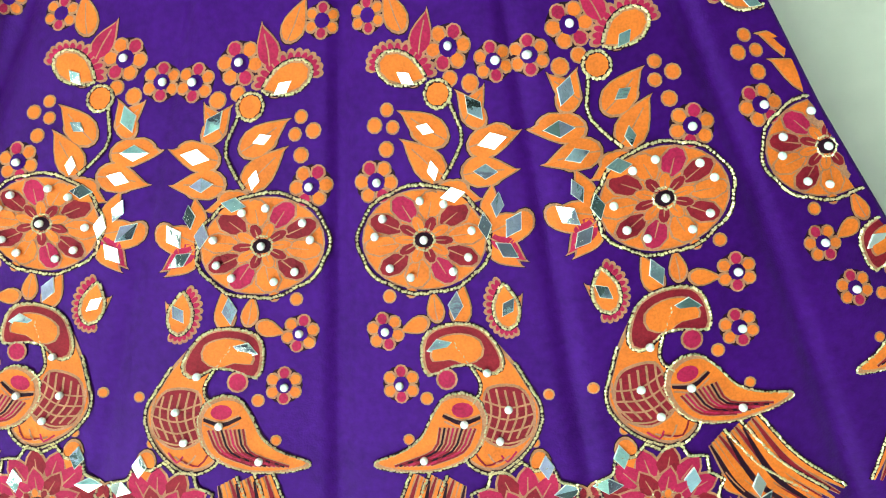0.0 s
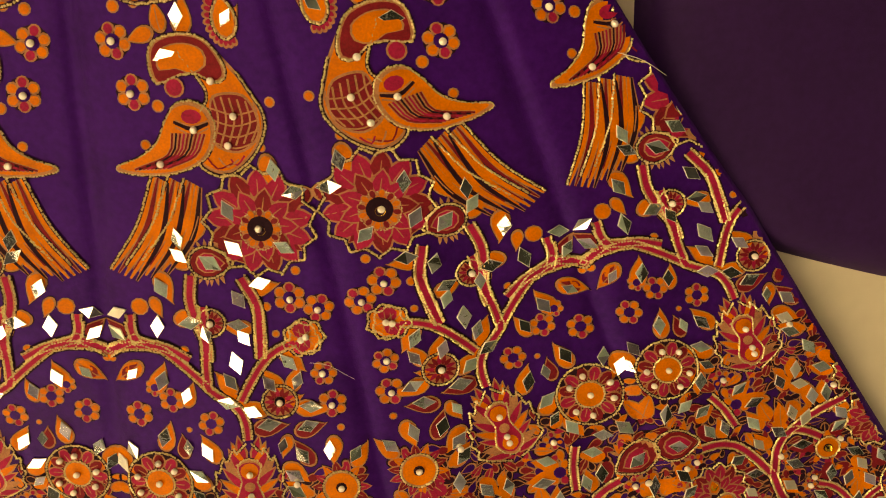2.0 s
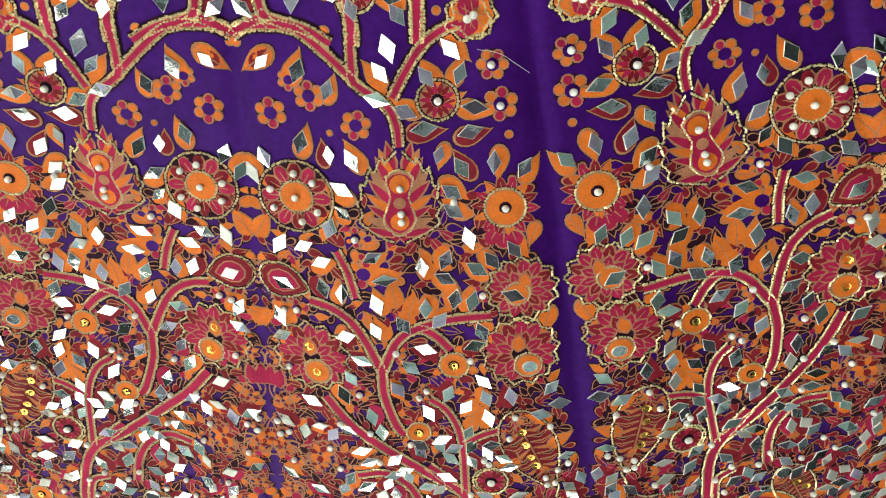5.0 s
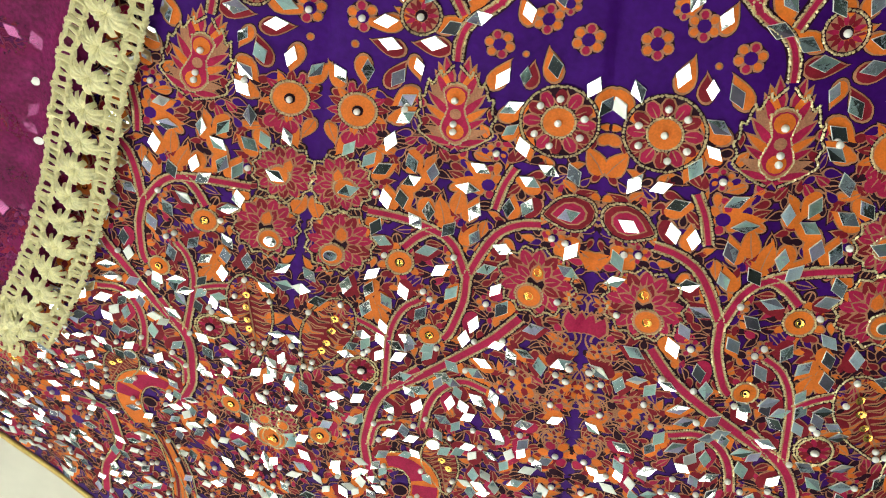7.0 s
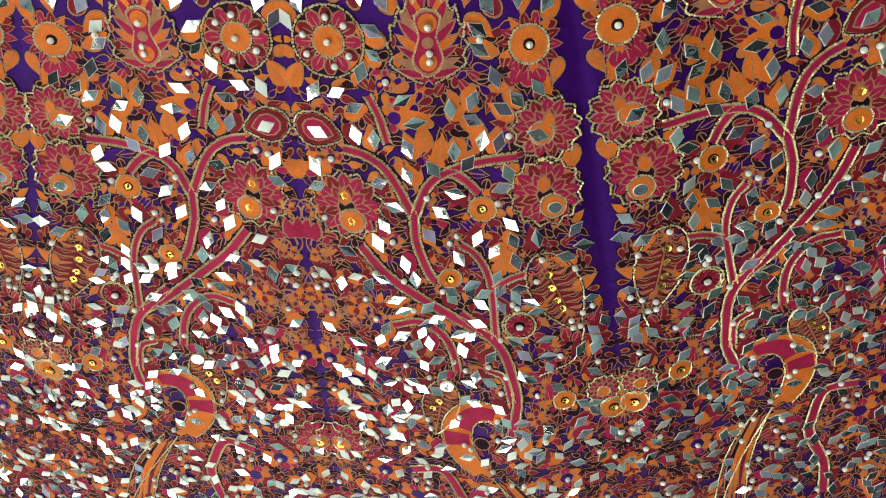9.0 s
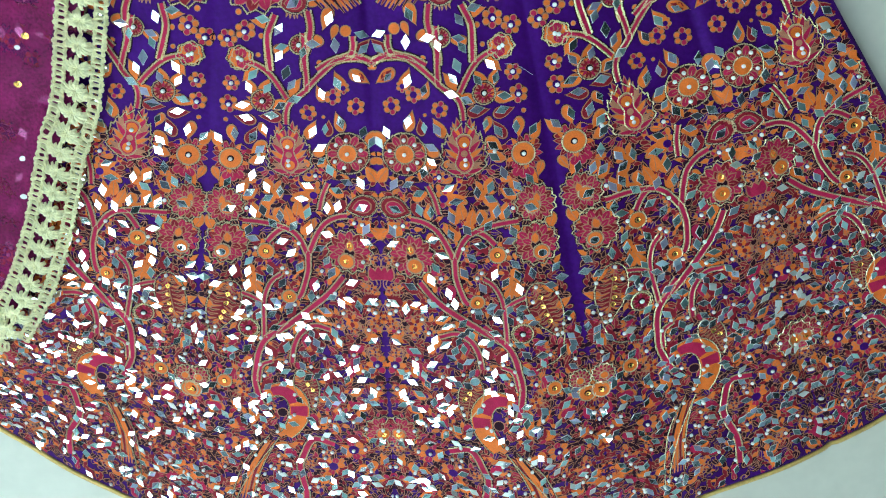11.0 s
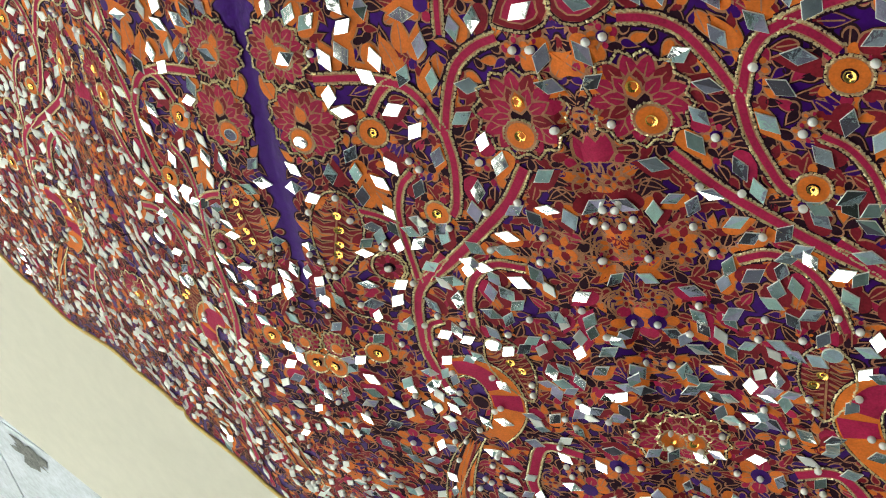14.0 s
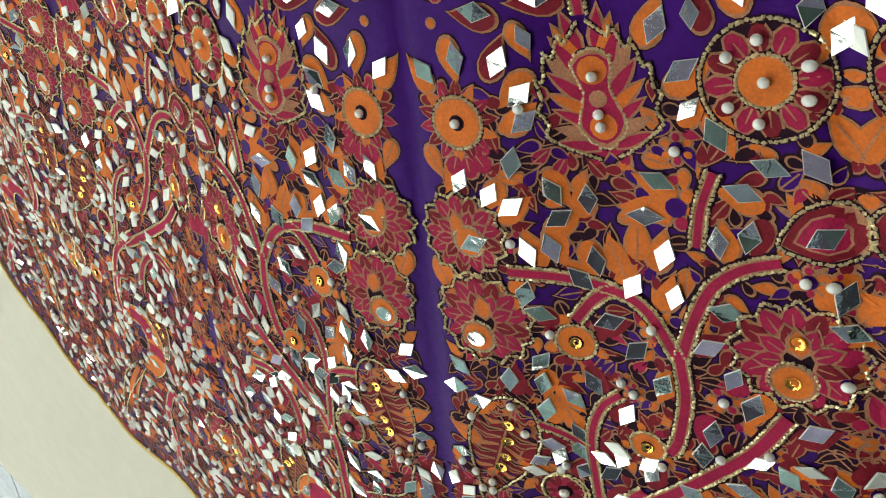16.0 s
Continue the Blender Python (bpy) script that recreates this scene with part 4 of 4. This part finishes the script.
blossom_at(69, -1179, 13.2, 0)
blossom_at(186, -1141, 12.5, 1)
blossom_at(44, -1154, 14.7, 0)
paisley_at(32, -413, -19, 30.7)
mirror_at(34, -417, 146, 10.8)
bud_at(50, -424, 6.5)
blossom_at(55, -403, 11.0, 1)
blossom_at(77, -409, 9.5, 1)
blossom_at(15, -388, 8.5, 0)
dot_at(56, -417, 4.0)
dot_at(66, -419, 4.5)
dot_at(25, -431, 3.5)
dot_at(19, -438, 4.0)
dot_at(28, -439, 3.5)
dot_at(25, -449, 4.0)
blossom_at(20, -464, 10.5, 1)
thread_at((56, -428), (62, -442), (60, -451), (53, -463))
leaf_at(44, -439, 149, 25.6)
mirror_at(44, -440, 163, 10.4)
leaf_at(44, -454, 140, 24.8)
mirror_at(48, -459, 103, 9.5)
leaf_at(68, -429, 62, 17.0)
mirror_at(68, -430, 129, 14.2)
leaf_at(77, -445, 20, 23.4)
mirror_at(77, -445, 16, 14.6)
leaf_at(75, -459, 4, 26.1)
mirror_at(74, -459, 0, 13.0)
leaf_at(60, -470, -9, 20.2)
mirror_at(58, -470, 13, 13.3)
leaf_at(28, -387, 118, 19.2)
leaf_at(42, -397, 77, 18.4, 1)
leaf_at(86, -483, 20, 20.2)
mirror_at(88, -483, 60, 13.9)
leaf_at(85, -494, -32, 18.9, 1)
mirror_at(85, -495, 150, 13.9)
mirror_at(80, -474, 85, 12.0)
mirror_at(74, -484, 99, 13.2)
rosette_at(44, -491, 32.0)
pearl_at(44, -491)
leaf_at(40, -532, -159, 13.9)
paisley_at(85, -522, 99, 26.3)
mirror_at(86, -522, 59, 11.7)
mirror_at(60, -522, 86, 14.0)
leaf_at(50, -523, 102, 14.3)
bird_at(63, -544)
mirror_at(52, -542, 21, 13.9)
pearl_at(76, -554)
pearl_at(87, -572)
pearl_at(83, -588)
pearl_at(65, -580)
pearl_at(45, -599)
blossom_at(25, -535, 9.5, 1)
blossom_at(33, -561, 9.5, 1)
dot_at(27, -518, 3.5)
dot_at(38, -516, 3.0)
dot_at(46, -568, 3.5)
dot_at(37, -589, 3.0)
dot_at(107, -564, 3.0)
plume_at((44, -608), (17, -665))
plume_at((62, -610), (36, -660))
plume_at((53, -609), (26, -663))
lotus_at(98, -630, 30.5)
dark_disc_at(98, -635, 7.5)
pearl_at(97, -635)
mirror_at(80, -625, 115, 14.3)
mirror_at(118, -613, 15, 15.5)
mirror_at(82, -647, 135, 14.1)
mirror_at(111, -646, 153, 15.7)
mirror_at(107, -601, 98, 14.1)
eye_at(68, -656, 0, 25.0)
mirror_at(68, -656, 148, 15.3)
stem_at(5.0, (56, -664), (55, -682), (63, -707), (63, -717))
stem_at(5.0, (85, -665), (93, -681), (95, -698), (95, -716))
knob_flower_at(119, -703, 10.5)
blossom_at(113, -677, 9.5, 1)
blossom_at(130, -683, 9.0, 1)
dot_at(117, -660, 3.0)
dot_at(99, -683, 3.0)
dot_at(37, -589, 2.5)
dot_at(101, -589, 2.5)
ray_flower_at(66, -693, 8.5)
dot_at(24, -684, 5.5)
mirror_at(50, -642, 103, 13.3)
mirror_at(50, -652, 141, 14.2)
mirror_at(38, -672, 113, 15.2)
mirror_at(10, -688, 20, 14.9)
mirror_at(9, -701, 138, 14.9)
mirror_at(34, -696, 87, 17.0)
mirror_at(96, -668, 15, 15.5)
mirror_at(83, -678, 126, 13.6)
mirror_at(82, -694, 172, 14.1)
mirror_at(54, -693, 8, 14.1)
leaf_at(60, -637, -112, 18.4)
leaf_at(34, -684, -66, 12.1)
stem_at(4.0, (18, -689), (20, -704), (39, -710), (52, -717))
stem_at(4.0, (20, -704), (1, -713))
scroll_at(7, -912, 13)
scroll_at(8, -945, 13)
scroll_at(7, -985, 14)
scroll_at(9, -1020, 13)
scroll_at(8, -1150, 14)
scroll_at(60, -1250, 14)
scroll_at(150, -1240, 14)
scroll_at(95, -1175, 13)


def fill_ground():
    """Small painted blades and curls between the larger work, denser towards the hem."""
    rng = random.Random(7)
    for _ in range(9000):
        r = rng.uniform(0.80, 1.295) * 1000
        th = rng.uniform(0.01, 1.0) * UNIT
        if r < 900 and rng.random() < 0.55:
            continue
        x, y = r * math.sin(th), -r * math.cos(th)
        if (1 - th / UNIT) * UNIT * r < min(15, max(0.5, (1085 - r) * 0.14)):
            continue
        if r > 1262 and rng.random() < 0.45:
            continue
        size = rng.uniform(7.5, 12.5)
        if any((x - a) ** 2 + (y - b) ** 2 < (0.62 * (c + size * 0.33)) ** 2 for a, b, c in TAKEN):
            continue
        k = rng.random()
        if k < 0.04:
            blossom_at(x, y, size * 0.55, 1)
        elif k < 0.155 and r > 950:
            mirror_at(x, y, rng.choice((20, 60, 120, 150)) + rng.uniform(-10, 10), 13)
        elif k < 0.17 and r > 950:
            pearl_at(x, y)
        else:
            sprig_at(x, y, rng.uniform(0, 360), size, rng.choice((C_MAROON, C_MAROON, C_MAROON, C_DARK, C_DARK, C_DARK, C_SATIN, C_ORANGE, C_MAGENTA)))


fill_ground()


# ---- the skirt ----
skirt = new("lehenga_skirt")
tagged(skirt, "purple satin skirt with orange prints, mirrors and pearls, spread flat", "skirt")


def cloth_sheet():
    """The satin ground, with a turned hem and a rolled right edge."""
    nr, nt_ = 230, 260
    r = np.linspace(0.20, 1.0, nr)
    V = []
    for i in range(nr):
        s = np.linspace(0, 1, nt_)
        rad = 0.2 + (r[i] - 0.2) / 0.8 * 1.1
        lo, hi = EDGE_LEFT, edge_right(rad)
        th = lo + (hi - lo) * s
        full = 0.2 + (r[i] - 0.2) / 0.8 * (hem_radius(th) - 0.2)
        V.append(lay(APEX[0] + full * np.sin(th), APEX[1] - full * np.cos(th), np.zeros(nt_)))
    V = np.concatenate(V)
    F = [(i * nt_ + j, i * nt_ + j + 1, (i + 1) * nt_ + j + 1, (i + 1) * nt_ + j) for i in range(nr - 1) for j in range(nt_ - 1)]
    # a skirt of cloth turned down to the board all round
    rim = [j for j in range(nt_)][::-1] + [i * nt_ for i in range(1, nr)] + [(nr - 1) * nt_ + j for j in range(1, nt_)] + [i * nt_ + nt_ - 1 for i in range(nr - 2, 0, -1)]
    k = len(V)
    low = V[rim].copy()
    low[:, 2] = TOP + 0.001
    low[:, :2] += (np.array([0.0, -0.15]) - low[:, :2]) * 0.004
    V = np.concatenate([V, low])
    n = len(rim)
    F += [(rim[i], rim[(i + 1) % n], k + (i + 1) % n, k + i) for i in range(n)]
    return link("fabric", V, F, [SATIN], None, skirt, True, "purple satin cloth with soft folds and seams")


cloth_sheet()


def tube(name, line, radius, material, parent, n=7, label=""):
    line = np.asarray(line, float)
    d = np.gradient(line, axis=0)
    d /= np.linalg.norm(d, axis=1)[:, None]
    side = np.cross(d, (0, 0, 1.0))
    side /= np.linalg.norm(side, axis=1)[:, None]
    up = np.cross(side, d)
    V, F = [], []
    for p, a, b in zip(line, side, up):
        for i in range(n):
            t = 2 * math.pi * i / n
            V.append(p + radius * (math.cos(t) * a + math.sin(t) * b * 0.7))
    for i in range(len(line) - 1):
        for j in range(n):
            F.append((i * n + j, i * n + (j + 1) % n, (i + 1) * n + (j + 1) % n, (i + 1) * n + j))
    return link(name, V, F, [material], None, parent, True, label)


hem_th = np.linspace(EDGE_LEFT, float(edge_right(1.36)), 400)
hem_r = hem_radius(hem_th) + 0.001
tube("hem_piping", lay(APEX[0] + hem_r * np.sin(hem_th), APEX[1] - hem_r * np.cos(hem_th), np.full(400, 0.0005)), 0.0032, PIPING, skirt, label="gold piping along the hem")

LABELS = {"mirror": "diamond of mirror glass", "pearl": "round white pearl bead", "leaf": "painted leaf with tan outline", "bead_trim": "twisted gold bead trim", "bird": "orange and maroon parrot motif"}
SINGLE = {"mirror": (0,), "pearl": (0, 1, -1), "sequin": (0, 1), "leaf": (0,), "blossom": (0, 1), "bird": (-2, -1, 0, 1, 2), "parrot": (-3, -2, -1, 0, 1, 2), "rosette": (-2, -1, 0, 1, 2), "lotus": (-1, 0, 1, 2),
          "pineapple": (-2, -1, 0, 1, 2), "octagon_flower": (-1, 0, 1), "medallion": (-1, 0, 1), "paisley": (-1, 0, 1), "feather_leaf": (-1, 0, 1), "ray_flower": (0, 1), "knob_flower": (0, 1),
          "disc_flower": (0, 1), "sun_flower": (-1, 0, 1), "stem": (0, 1)}

SPLIT = ("lotus", "pineapple", "medallion", "rosette", "octagon_flower", "sun_flower", "paisley")


# how each half panel lies in the spread cloth: its shift, its stretch across, its skew towards the hem
LIE = {-3: (0.0114, 0.0, 0.0), -2: (0.0114, 0.0003, 0.0017), -1: (-0.0029, -0.0069, -0.0334), 0: (0.0011, 0.0028, 0.0127), 1: (0.0011, -0.015, 0.0032), 2: (0.0011, -0.0036, 0.0226)}


def settle(k, th, r):
    """Moves a half panel's work from its even fan to where the cloth has been pulled."""
    share = (th - k * UNIT if k % 2 == 0 else (k + 1) * UNIT - th) / UNIT
    a, b, c = LIE[k]
    q, t = r - 0.8, np.clip(th, -0.42, 0.6)
    moved = th + a + b * (share - 0.5) + c * np.interp(q, (-0.4, 0.15, 0.35), (-0.4, 0.15, 0.0))
    pull = -0.0023 + 0.0161 * q - 0.04 * q * q - 0.0224 * t + 0.016 * t * q + 0.084 * t * t
    s = np.clip((r - 1.05) / 0.24, 0, 1)
    return moved, r + pull * (1 - s) + (hem_radius(moved) - 1.29) * s


def sew():
    """Lays the half panel's work on each half panel in turn, mirrored at every seam."""
    bunch = {}
    for k in (-3, -2, -1, 0, 1, 2):
        for kind, V, F, M, sub in PIECES:
            u, v = V[:, 0] / 1000, V[:, 1] / 1000
            th, r = np.arctan2(u, -v), np.hypot(u, v)
            th = k * UNIT + th if k % 2 == 0 else (k + 1) * UNIT - th
            th, r = settle(k, th, r)
            rr = 0.2 + (r - 0.2) * 1.1 / (hem_radius(th) - 0.2)
            ok = (th < edge_right(rr) - 0.003 / r) & (th > EDGE_LEFT) & (r < hem_radius(th) - 0.003)
            if not ok.all():
                if kind in ("mirror", "pearl", "sequin") or not ok.any():
                    continue
            W = lay(APEX[0] + r * np.sin(th), APEX[1] - r * np.cos(th), V[:, 2] / 1000)
            flip = k % 2 != 0
            keep = [i for i, f in enumerate(F) if ok[list(f)].all()]
            faces = [tuple(F[i][::-1]) if flip else F[i] for i in keep]
            mats = [M[i] for i in keep]
            if not faces:
                continue
            if kind in SINGLE and k in SINGLE[kind]:
                c = W.mean(0)
                inner = []
                for a, b in sub:
                    inner.append([j for j, i in enumerate(keep) if a <= i < b])
                loose = set(j for q in inner for j in q)
                rest = [j for j in range(len(keep)) if j not in loose] if kind in SPLIT else list(range(len(keep)))
                if not rest:
                    rest, inner = list(range(len(keep))), []
                whole_f, whole_m = faces, mats
                faces, mats = [whole_f[j] for j in rest], [whole_m[j] for j in rest]
                used = sorted(set(mats))
                ob = link(kind, W - c, faces, [PALETTE[m] for m in used], [used.index(m) for m in mats], skirt, kind in ("pearl", "sequin"), LABELS.get(kind, ""))
                ob.location = c
                if kind in SPLIT:
                    for q in inner:
                        if q:
                            ids = sorted(set(i for j in q for i in whole_f[j]))
                            at = {i: n for n, i in enumerate(ids)}
                            cols = sorted(set(whole_m[j] for j in q))
                            link("petal", (W - c)[ids], [tuple(at[i] for i in whole_f[j]) for j in q], [PALETTE[m] for m in cols], [cols.index(whole_m[j]) for j in q], ob)
            else:
                b = bunch.setdefault((kind, k if kind == "bead_trim" else 0), [[], [], [], 0])
                b[0].append(W)
                b[1] += [tuple(i + b[3] for i in f) for f in faces]
                b[2] += mats
                b[3] += len(W)
    for (kind, k), (vs, fs, ms, _) in bunch.items():
        used = sorted(set(ms))
        look_up = {m: i for i, m in enumerate(used)}
        name = {"bead_trim": "bead_trim", "sprig": "painted_ground"}.get(kind, kind + "_field")
        ob = link(name, np.concatenate(vs), fs, [PALETTE[m] for m in used], [look_up[m] for m in ms], skirt, kind in ("pearl", "sequin"), LABELS.get(kind, ""))
        tagged(ob, kind="stuff")


sew()


# ---- the scarf with its gold lace ----
LACE_LINE = spline([(-0.19, 1.42), (-0.25, 1.235), (-0.292, 1.01), (-0.333, 0.856), (-0.355, 0.815), (-0.386, 0.735), (-0.41, 0.684), (-0.432, 0.646), (-0.462, 0.603)], 0.02)
LACE_FOOT = spline([(-0.462, 0.603), (-0.51, 0.612), (-0.62, 0.63), (-0.80, 0.66)], 0.02)

scarf = new("net_scarf")
tagged(scarf, "sheer magenta net scarf with gold lace border lying over the skirt", "scarf")


def over(x, z, lift):
    """Places on top of the skirt or the board beside it."""
    x, z = np.asarray(x, float), np.asarray(z, float)
    th, r = np.arctan2(x - APEX[0], APEX[1] - z), np.hypot(x - APEX[0], APEX[1] - z)
    inside = np.clip((th - EDGE_LEFT) / 0.03, 0, 1) * np.clip((hem_radius(th) - r) / 0.02, 0, 1)
    return np.stack([x, z - 0.9, TOP + height(x, z) * inside + lift], -1)


def scarf_net():
    n, m = 150, 90
    V = []
    for i in range(n):
        t = i / (n - 1)
        j = t * (len(LACE_LINE) - 1)
        a = np.array([np.interp(j, np.arange(len(LACE_LINE)), LACE_LINE[:, q]) for q in (0, 1)])
        far = np.array([-1.05 + 0.1 * t, 1.5 - 0.86 * t])
        s = np.linspace(0, 1, m)
        p = a + (far - a) * s[:, None]
        if i == n - 1:
            foot = [np.interp(s, np.linspace(0, 1, len(LACE_FOOT)), LACE_FOOT[:, q]) for q in (0, 1)]
            p[:, 0] = foot[0] - 0.2 * s ** 3
            p[:, 1] = foot[1]
        lift = 0.007 + 0.0025 * np.sin(p[:, 0] * 60 + p[:, 1] * 25) * s + 0.003 * np.sin(p[:, 0] * 31 - p[:, 1] * 17) * s + 0.002 * np.sin(p[:, 0] * 140 + 4 * np.sin(p[:, 1] * 20)) * s
        V.append(over(p[:, 0], p[:, 1], np.maximum(lift, 0.0045)))
    V = np.concatenate(V)
    F = [(i * m + j, i * m + j + 1, (i + 1) * m + j + 1, (i + 1) * m + j) for i in range(n - 1) for j in range(m - 1)]
    link("net", V, F, [NET], None, scarf, True, "sheer magenta net")
    rng = random.Random(3)
    for _ in range(70):
        t, s = rng.random(), rng.uniform(0.06, 0.55)
        q = V[int(t * (n - 1)) * m + int(s * (m - 1))]
        size = rng.uniform(0.0028, 0.0042)
        ring = [q + (size * math.cos(a), size * 0.8 * math.sin(a), 0.0006) for a in np.linspace(0, 6.28, 11)[:-1]]
        inner = [q + (size * 0.5 * math.cos(a), size * 0.4 * math.sin(a), 0.0012) for a in np.linspace(0, 6.28, 11)[:-1]]
        F2 = [(i, (i + 1) % 10, 10 + (i + 1) % 10, 10 + i) for i in range(10)] + [tuple(range(10, 20))]
        link("spangle", ring + inner, F2, [SEQUIN if rng.random() < 0.7 else PEARL], None, scarf)


scarf_net()


def ribbon(V, F, pts, width, thick=0.0012):
    """A narrow folded ribbon of lace with a raised middle."""
    pts = np.asarray(pts, float)
    d = np.gradient(pts, axis=0)
    d /= np.maximum(np.linalg.norm(d, axis=1), 1e-9)[:, None]
    side = np.cross(d, (0, 0, 1.0))
    k = len(V)
    for p, s in zip(pts, side):
        V += [p - s * width / 2, p + np.array((0, 0, thick)), p + s * width / 2, p - np.array((0, 0, thick * 0.6))]
    for i in range(len(pts) - 1):
        for j in range(4):
            F.append((k + 4 * i + j, k + 4 * i + (j + 1) % 4, k + 4 * i + 4 + (j + 1) % 4, k + 4 * i + 4 + j))


def lace(line, half, name):
    """Openwork lace: looped borders on both sides and a row of ribbon stars between."""
    seg = np.hypot(*np.diff(line, axis=0).T)
    s = np.concatenate([[0], np.cumsum(seg)])

    def at(d, off, lift):
        x, z = np.interp(d, s, line[:, 0]), np.interp(d, s, line[:, 1])
        x2, z2 = np.interp(np.asarray(d) + 0.004, s, line[:, 0]), np.interp(np.asarray(d) + 0.004, s, line[:, 1])
        if np.hypot(x2 - x, z2 - z) < 1e-5:
            x2, z2 = 2 * x - np.interp(d - 0.004, s, line[:, 0]), 2 * z - np.interp(d - 0.004, s, line[:, 1])
        a = math.atan2(z2 - z, x2 - x)
        px, pz = x - off * math.sin(a), z + off * math.cos(a)
        return over(px, pz, lift)

    rng = random.Random(5)
    loops = ([], [])
    d = 0.0
    while d < s[-1]:
        for side in (-1, 1):
            w = rng.uniform(0.9, 1.15)
            pts = []
            for a in np.linspace(-0.3, 2 * math.pi - 0.3, 10):
                pts.append(at(d + 0.0026 * math.sin(a) * w, side * (half * 0.77 + half * 0.24 * math.cos(a) * w), 0.0105 + 0.0016 * math.sin(a + d * 300)))
            ribbon(*loops, pts, 0.0031)
        d += 0.0058
    for side in (-1, 1):
        for off in (0.55, 0.58, 0.93):
            ribbon(*loops, [at(q, side * half * off + 0.0008 * math.sin(q * 900), 0.011) for q in np.arange(0, s[-1], 0.003)], 0.003)
    d = 0.008
    while d < s[-1]:
        stars = ([], [])
        for i in range(12):
            a = i / 12 * 2 * math.pi + rng.uniform(-0.12, 0.12)
            reach = half * (0.60 if abs(math.sin(a)) > 0.4 else 0.78) * rng.uniform(0.9, 1.1)
            pts = [at(d + q * reach * math.cos(a) * 0.62, q * reach * math.sin(a) * 0.95, 0.0115 + 0.004 * math.sin(q * 3.0)) for q in np.linspace(0.05, 1, 6)]
            ribbon(*stars, pts, 0.0052 * rng.uniform(0.8, 1.2))
        link("lace_star", stars[0], stars[1], [LACE], None, scarf, False, "gold ribbon star of the lace")
        d += 0.0225
    link(name, loops[0], loops[1], [LACE], None, scarf, False, "gold looped lace edging")


lace(LACE_LINE, 0.0245, "lace_border")
lace(LACE_FOOT, 0.0235, "lace_border")


# ---- beside the skirt ----
def folded_cloth():
    """A plain purple cloth, folded flat, with a rounded lower corner."""
    n, m = 80, 60
    V = []
    for i in range(n):
        s = i / (n - 1)
        x = 0.266 + 0.62 * s
        low = 0.985 - 0.05 * min(1, s / 0.3) ** 0.7 - 0.01 * s
        for j in range(m):
            t = j / (m - 1)
            z = low + (1.75 - low) * t
            d = min(x - 0.266, z - low, 0.886 - x, 1.75 - z)
            h = 0.028 * (1 - math.exp(-max(d, 0) / 0.007)) + 0.0015 * math.sin(x * 30 + z * 9) + 0.001
            V.append((x + 0.055 * max(0, 1.25 - z), z - 0.9, TOP + h))
    F = [(i * m + j, (i + 1) * m + j, (i + 1) * m + j + 1, i * m + j + 1) for i in range(n - 1) for j in range(m - 1)]
    rim = [i * m for i in range(n)] + [(n - 1) * m + j for j in range(1, m)] + [i * m + m - 1 for i in range(n - 2, -1, -1)] + [j for j in range(m - 2, 0, -1)]
    k = len(V)
    V += [(V[q][0], V[q][1], TOP) for q in rim]
    c = len(rim)
    F += [(rim[q], k + q, k + (q + 1) % c, rim[(q + 1) % c]) for q in range(c)]
    ob = link("folded_cloth", V, F, [PLAIN_PURPLE], None, None, True)
    tagged(ob, "plain deep purple cloth folded flat beside the skirt", "cloth")


folded_cloth()

sheet = part("paper_sheet", box_bm((0.205, 0.16, 0.0008), (0, 0, 0.0004), 0.0002), PAPER, None)
sheet.location = (0.484, 0.165 - 0.9, TOP + 0.0005)
sheet.rotation_euler = (0, 0, radians(1.5))
tagged(sheet, "thin tan paper sheet lying flat on the cream board", "paper")


def loose_thread(name, pts, radius):
    line = [lay(x, z, 0.003) for x, z in spline(pts, 0.004)]
    ob = tube(name, line, radius, METAL, None, 5)
    tagged(ob, "short loose pale thread lying on the cloth", "thread", "loose threads")


loose_thread("thread", [(0.078, 0.888), (0.09, 0.886), (0.104, 0.876)], 0.00014)
loose_thread("thread", [(0.252, 1.078), (0.268, 1.074), (0.283, 1.066)], 0.00022)


def floor_stain():
    rng = random.Random(11)
    V = [(0, 0, 0.0012)]
    for i in range(24):
        a = i / 24 * 2 * math.pi
        q = 0.06 * rng.uniform(0.5, 1.2)
        V.append((q * math.cos(a) * 1.4, q * math.sin(a), 0.0004))
    ob = link("dirt_patch", V, [(0, 1 + i, 1 + (i + 1) % 24) for i in range(24)], [DIRT])
    ob.location = (-1.02, -1.58, 0.009)
    tagged(ob, "grey dirt patch on the pale floor tiles", "dirt")


floor_stain()
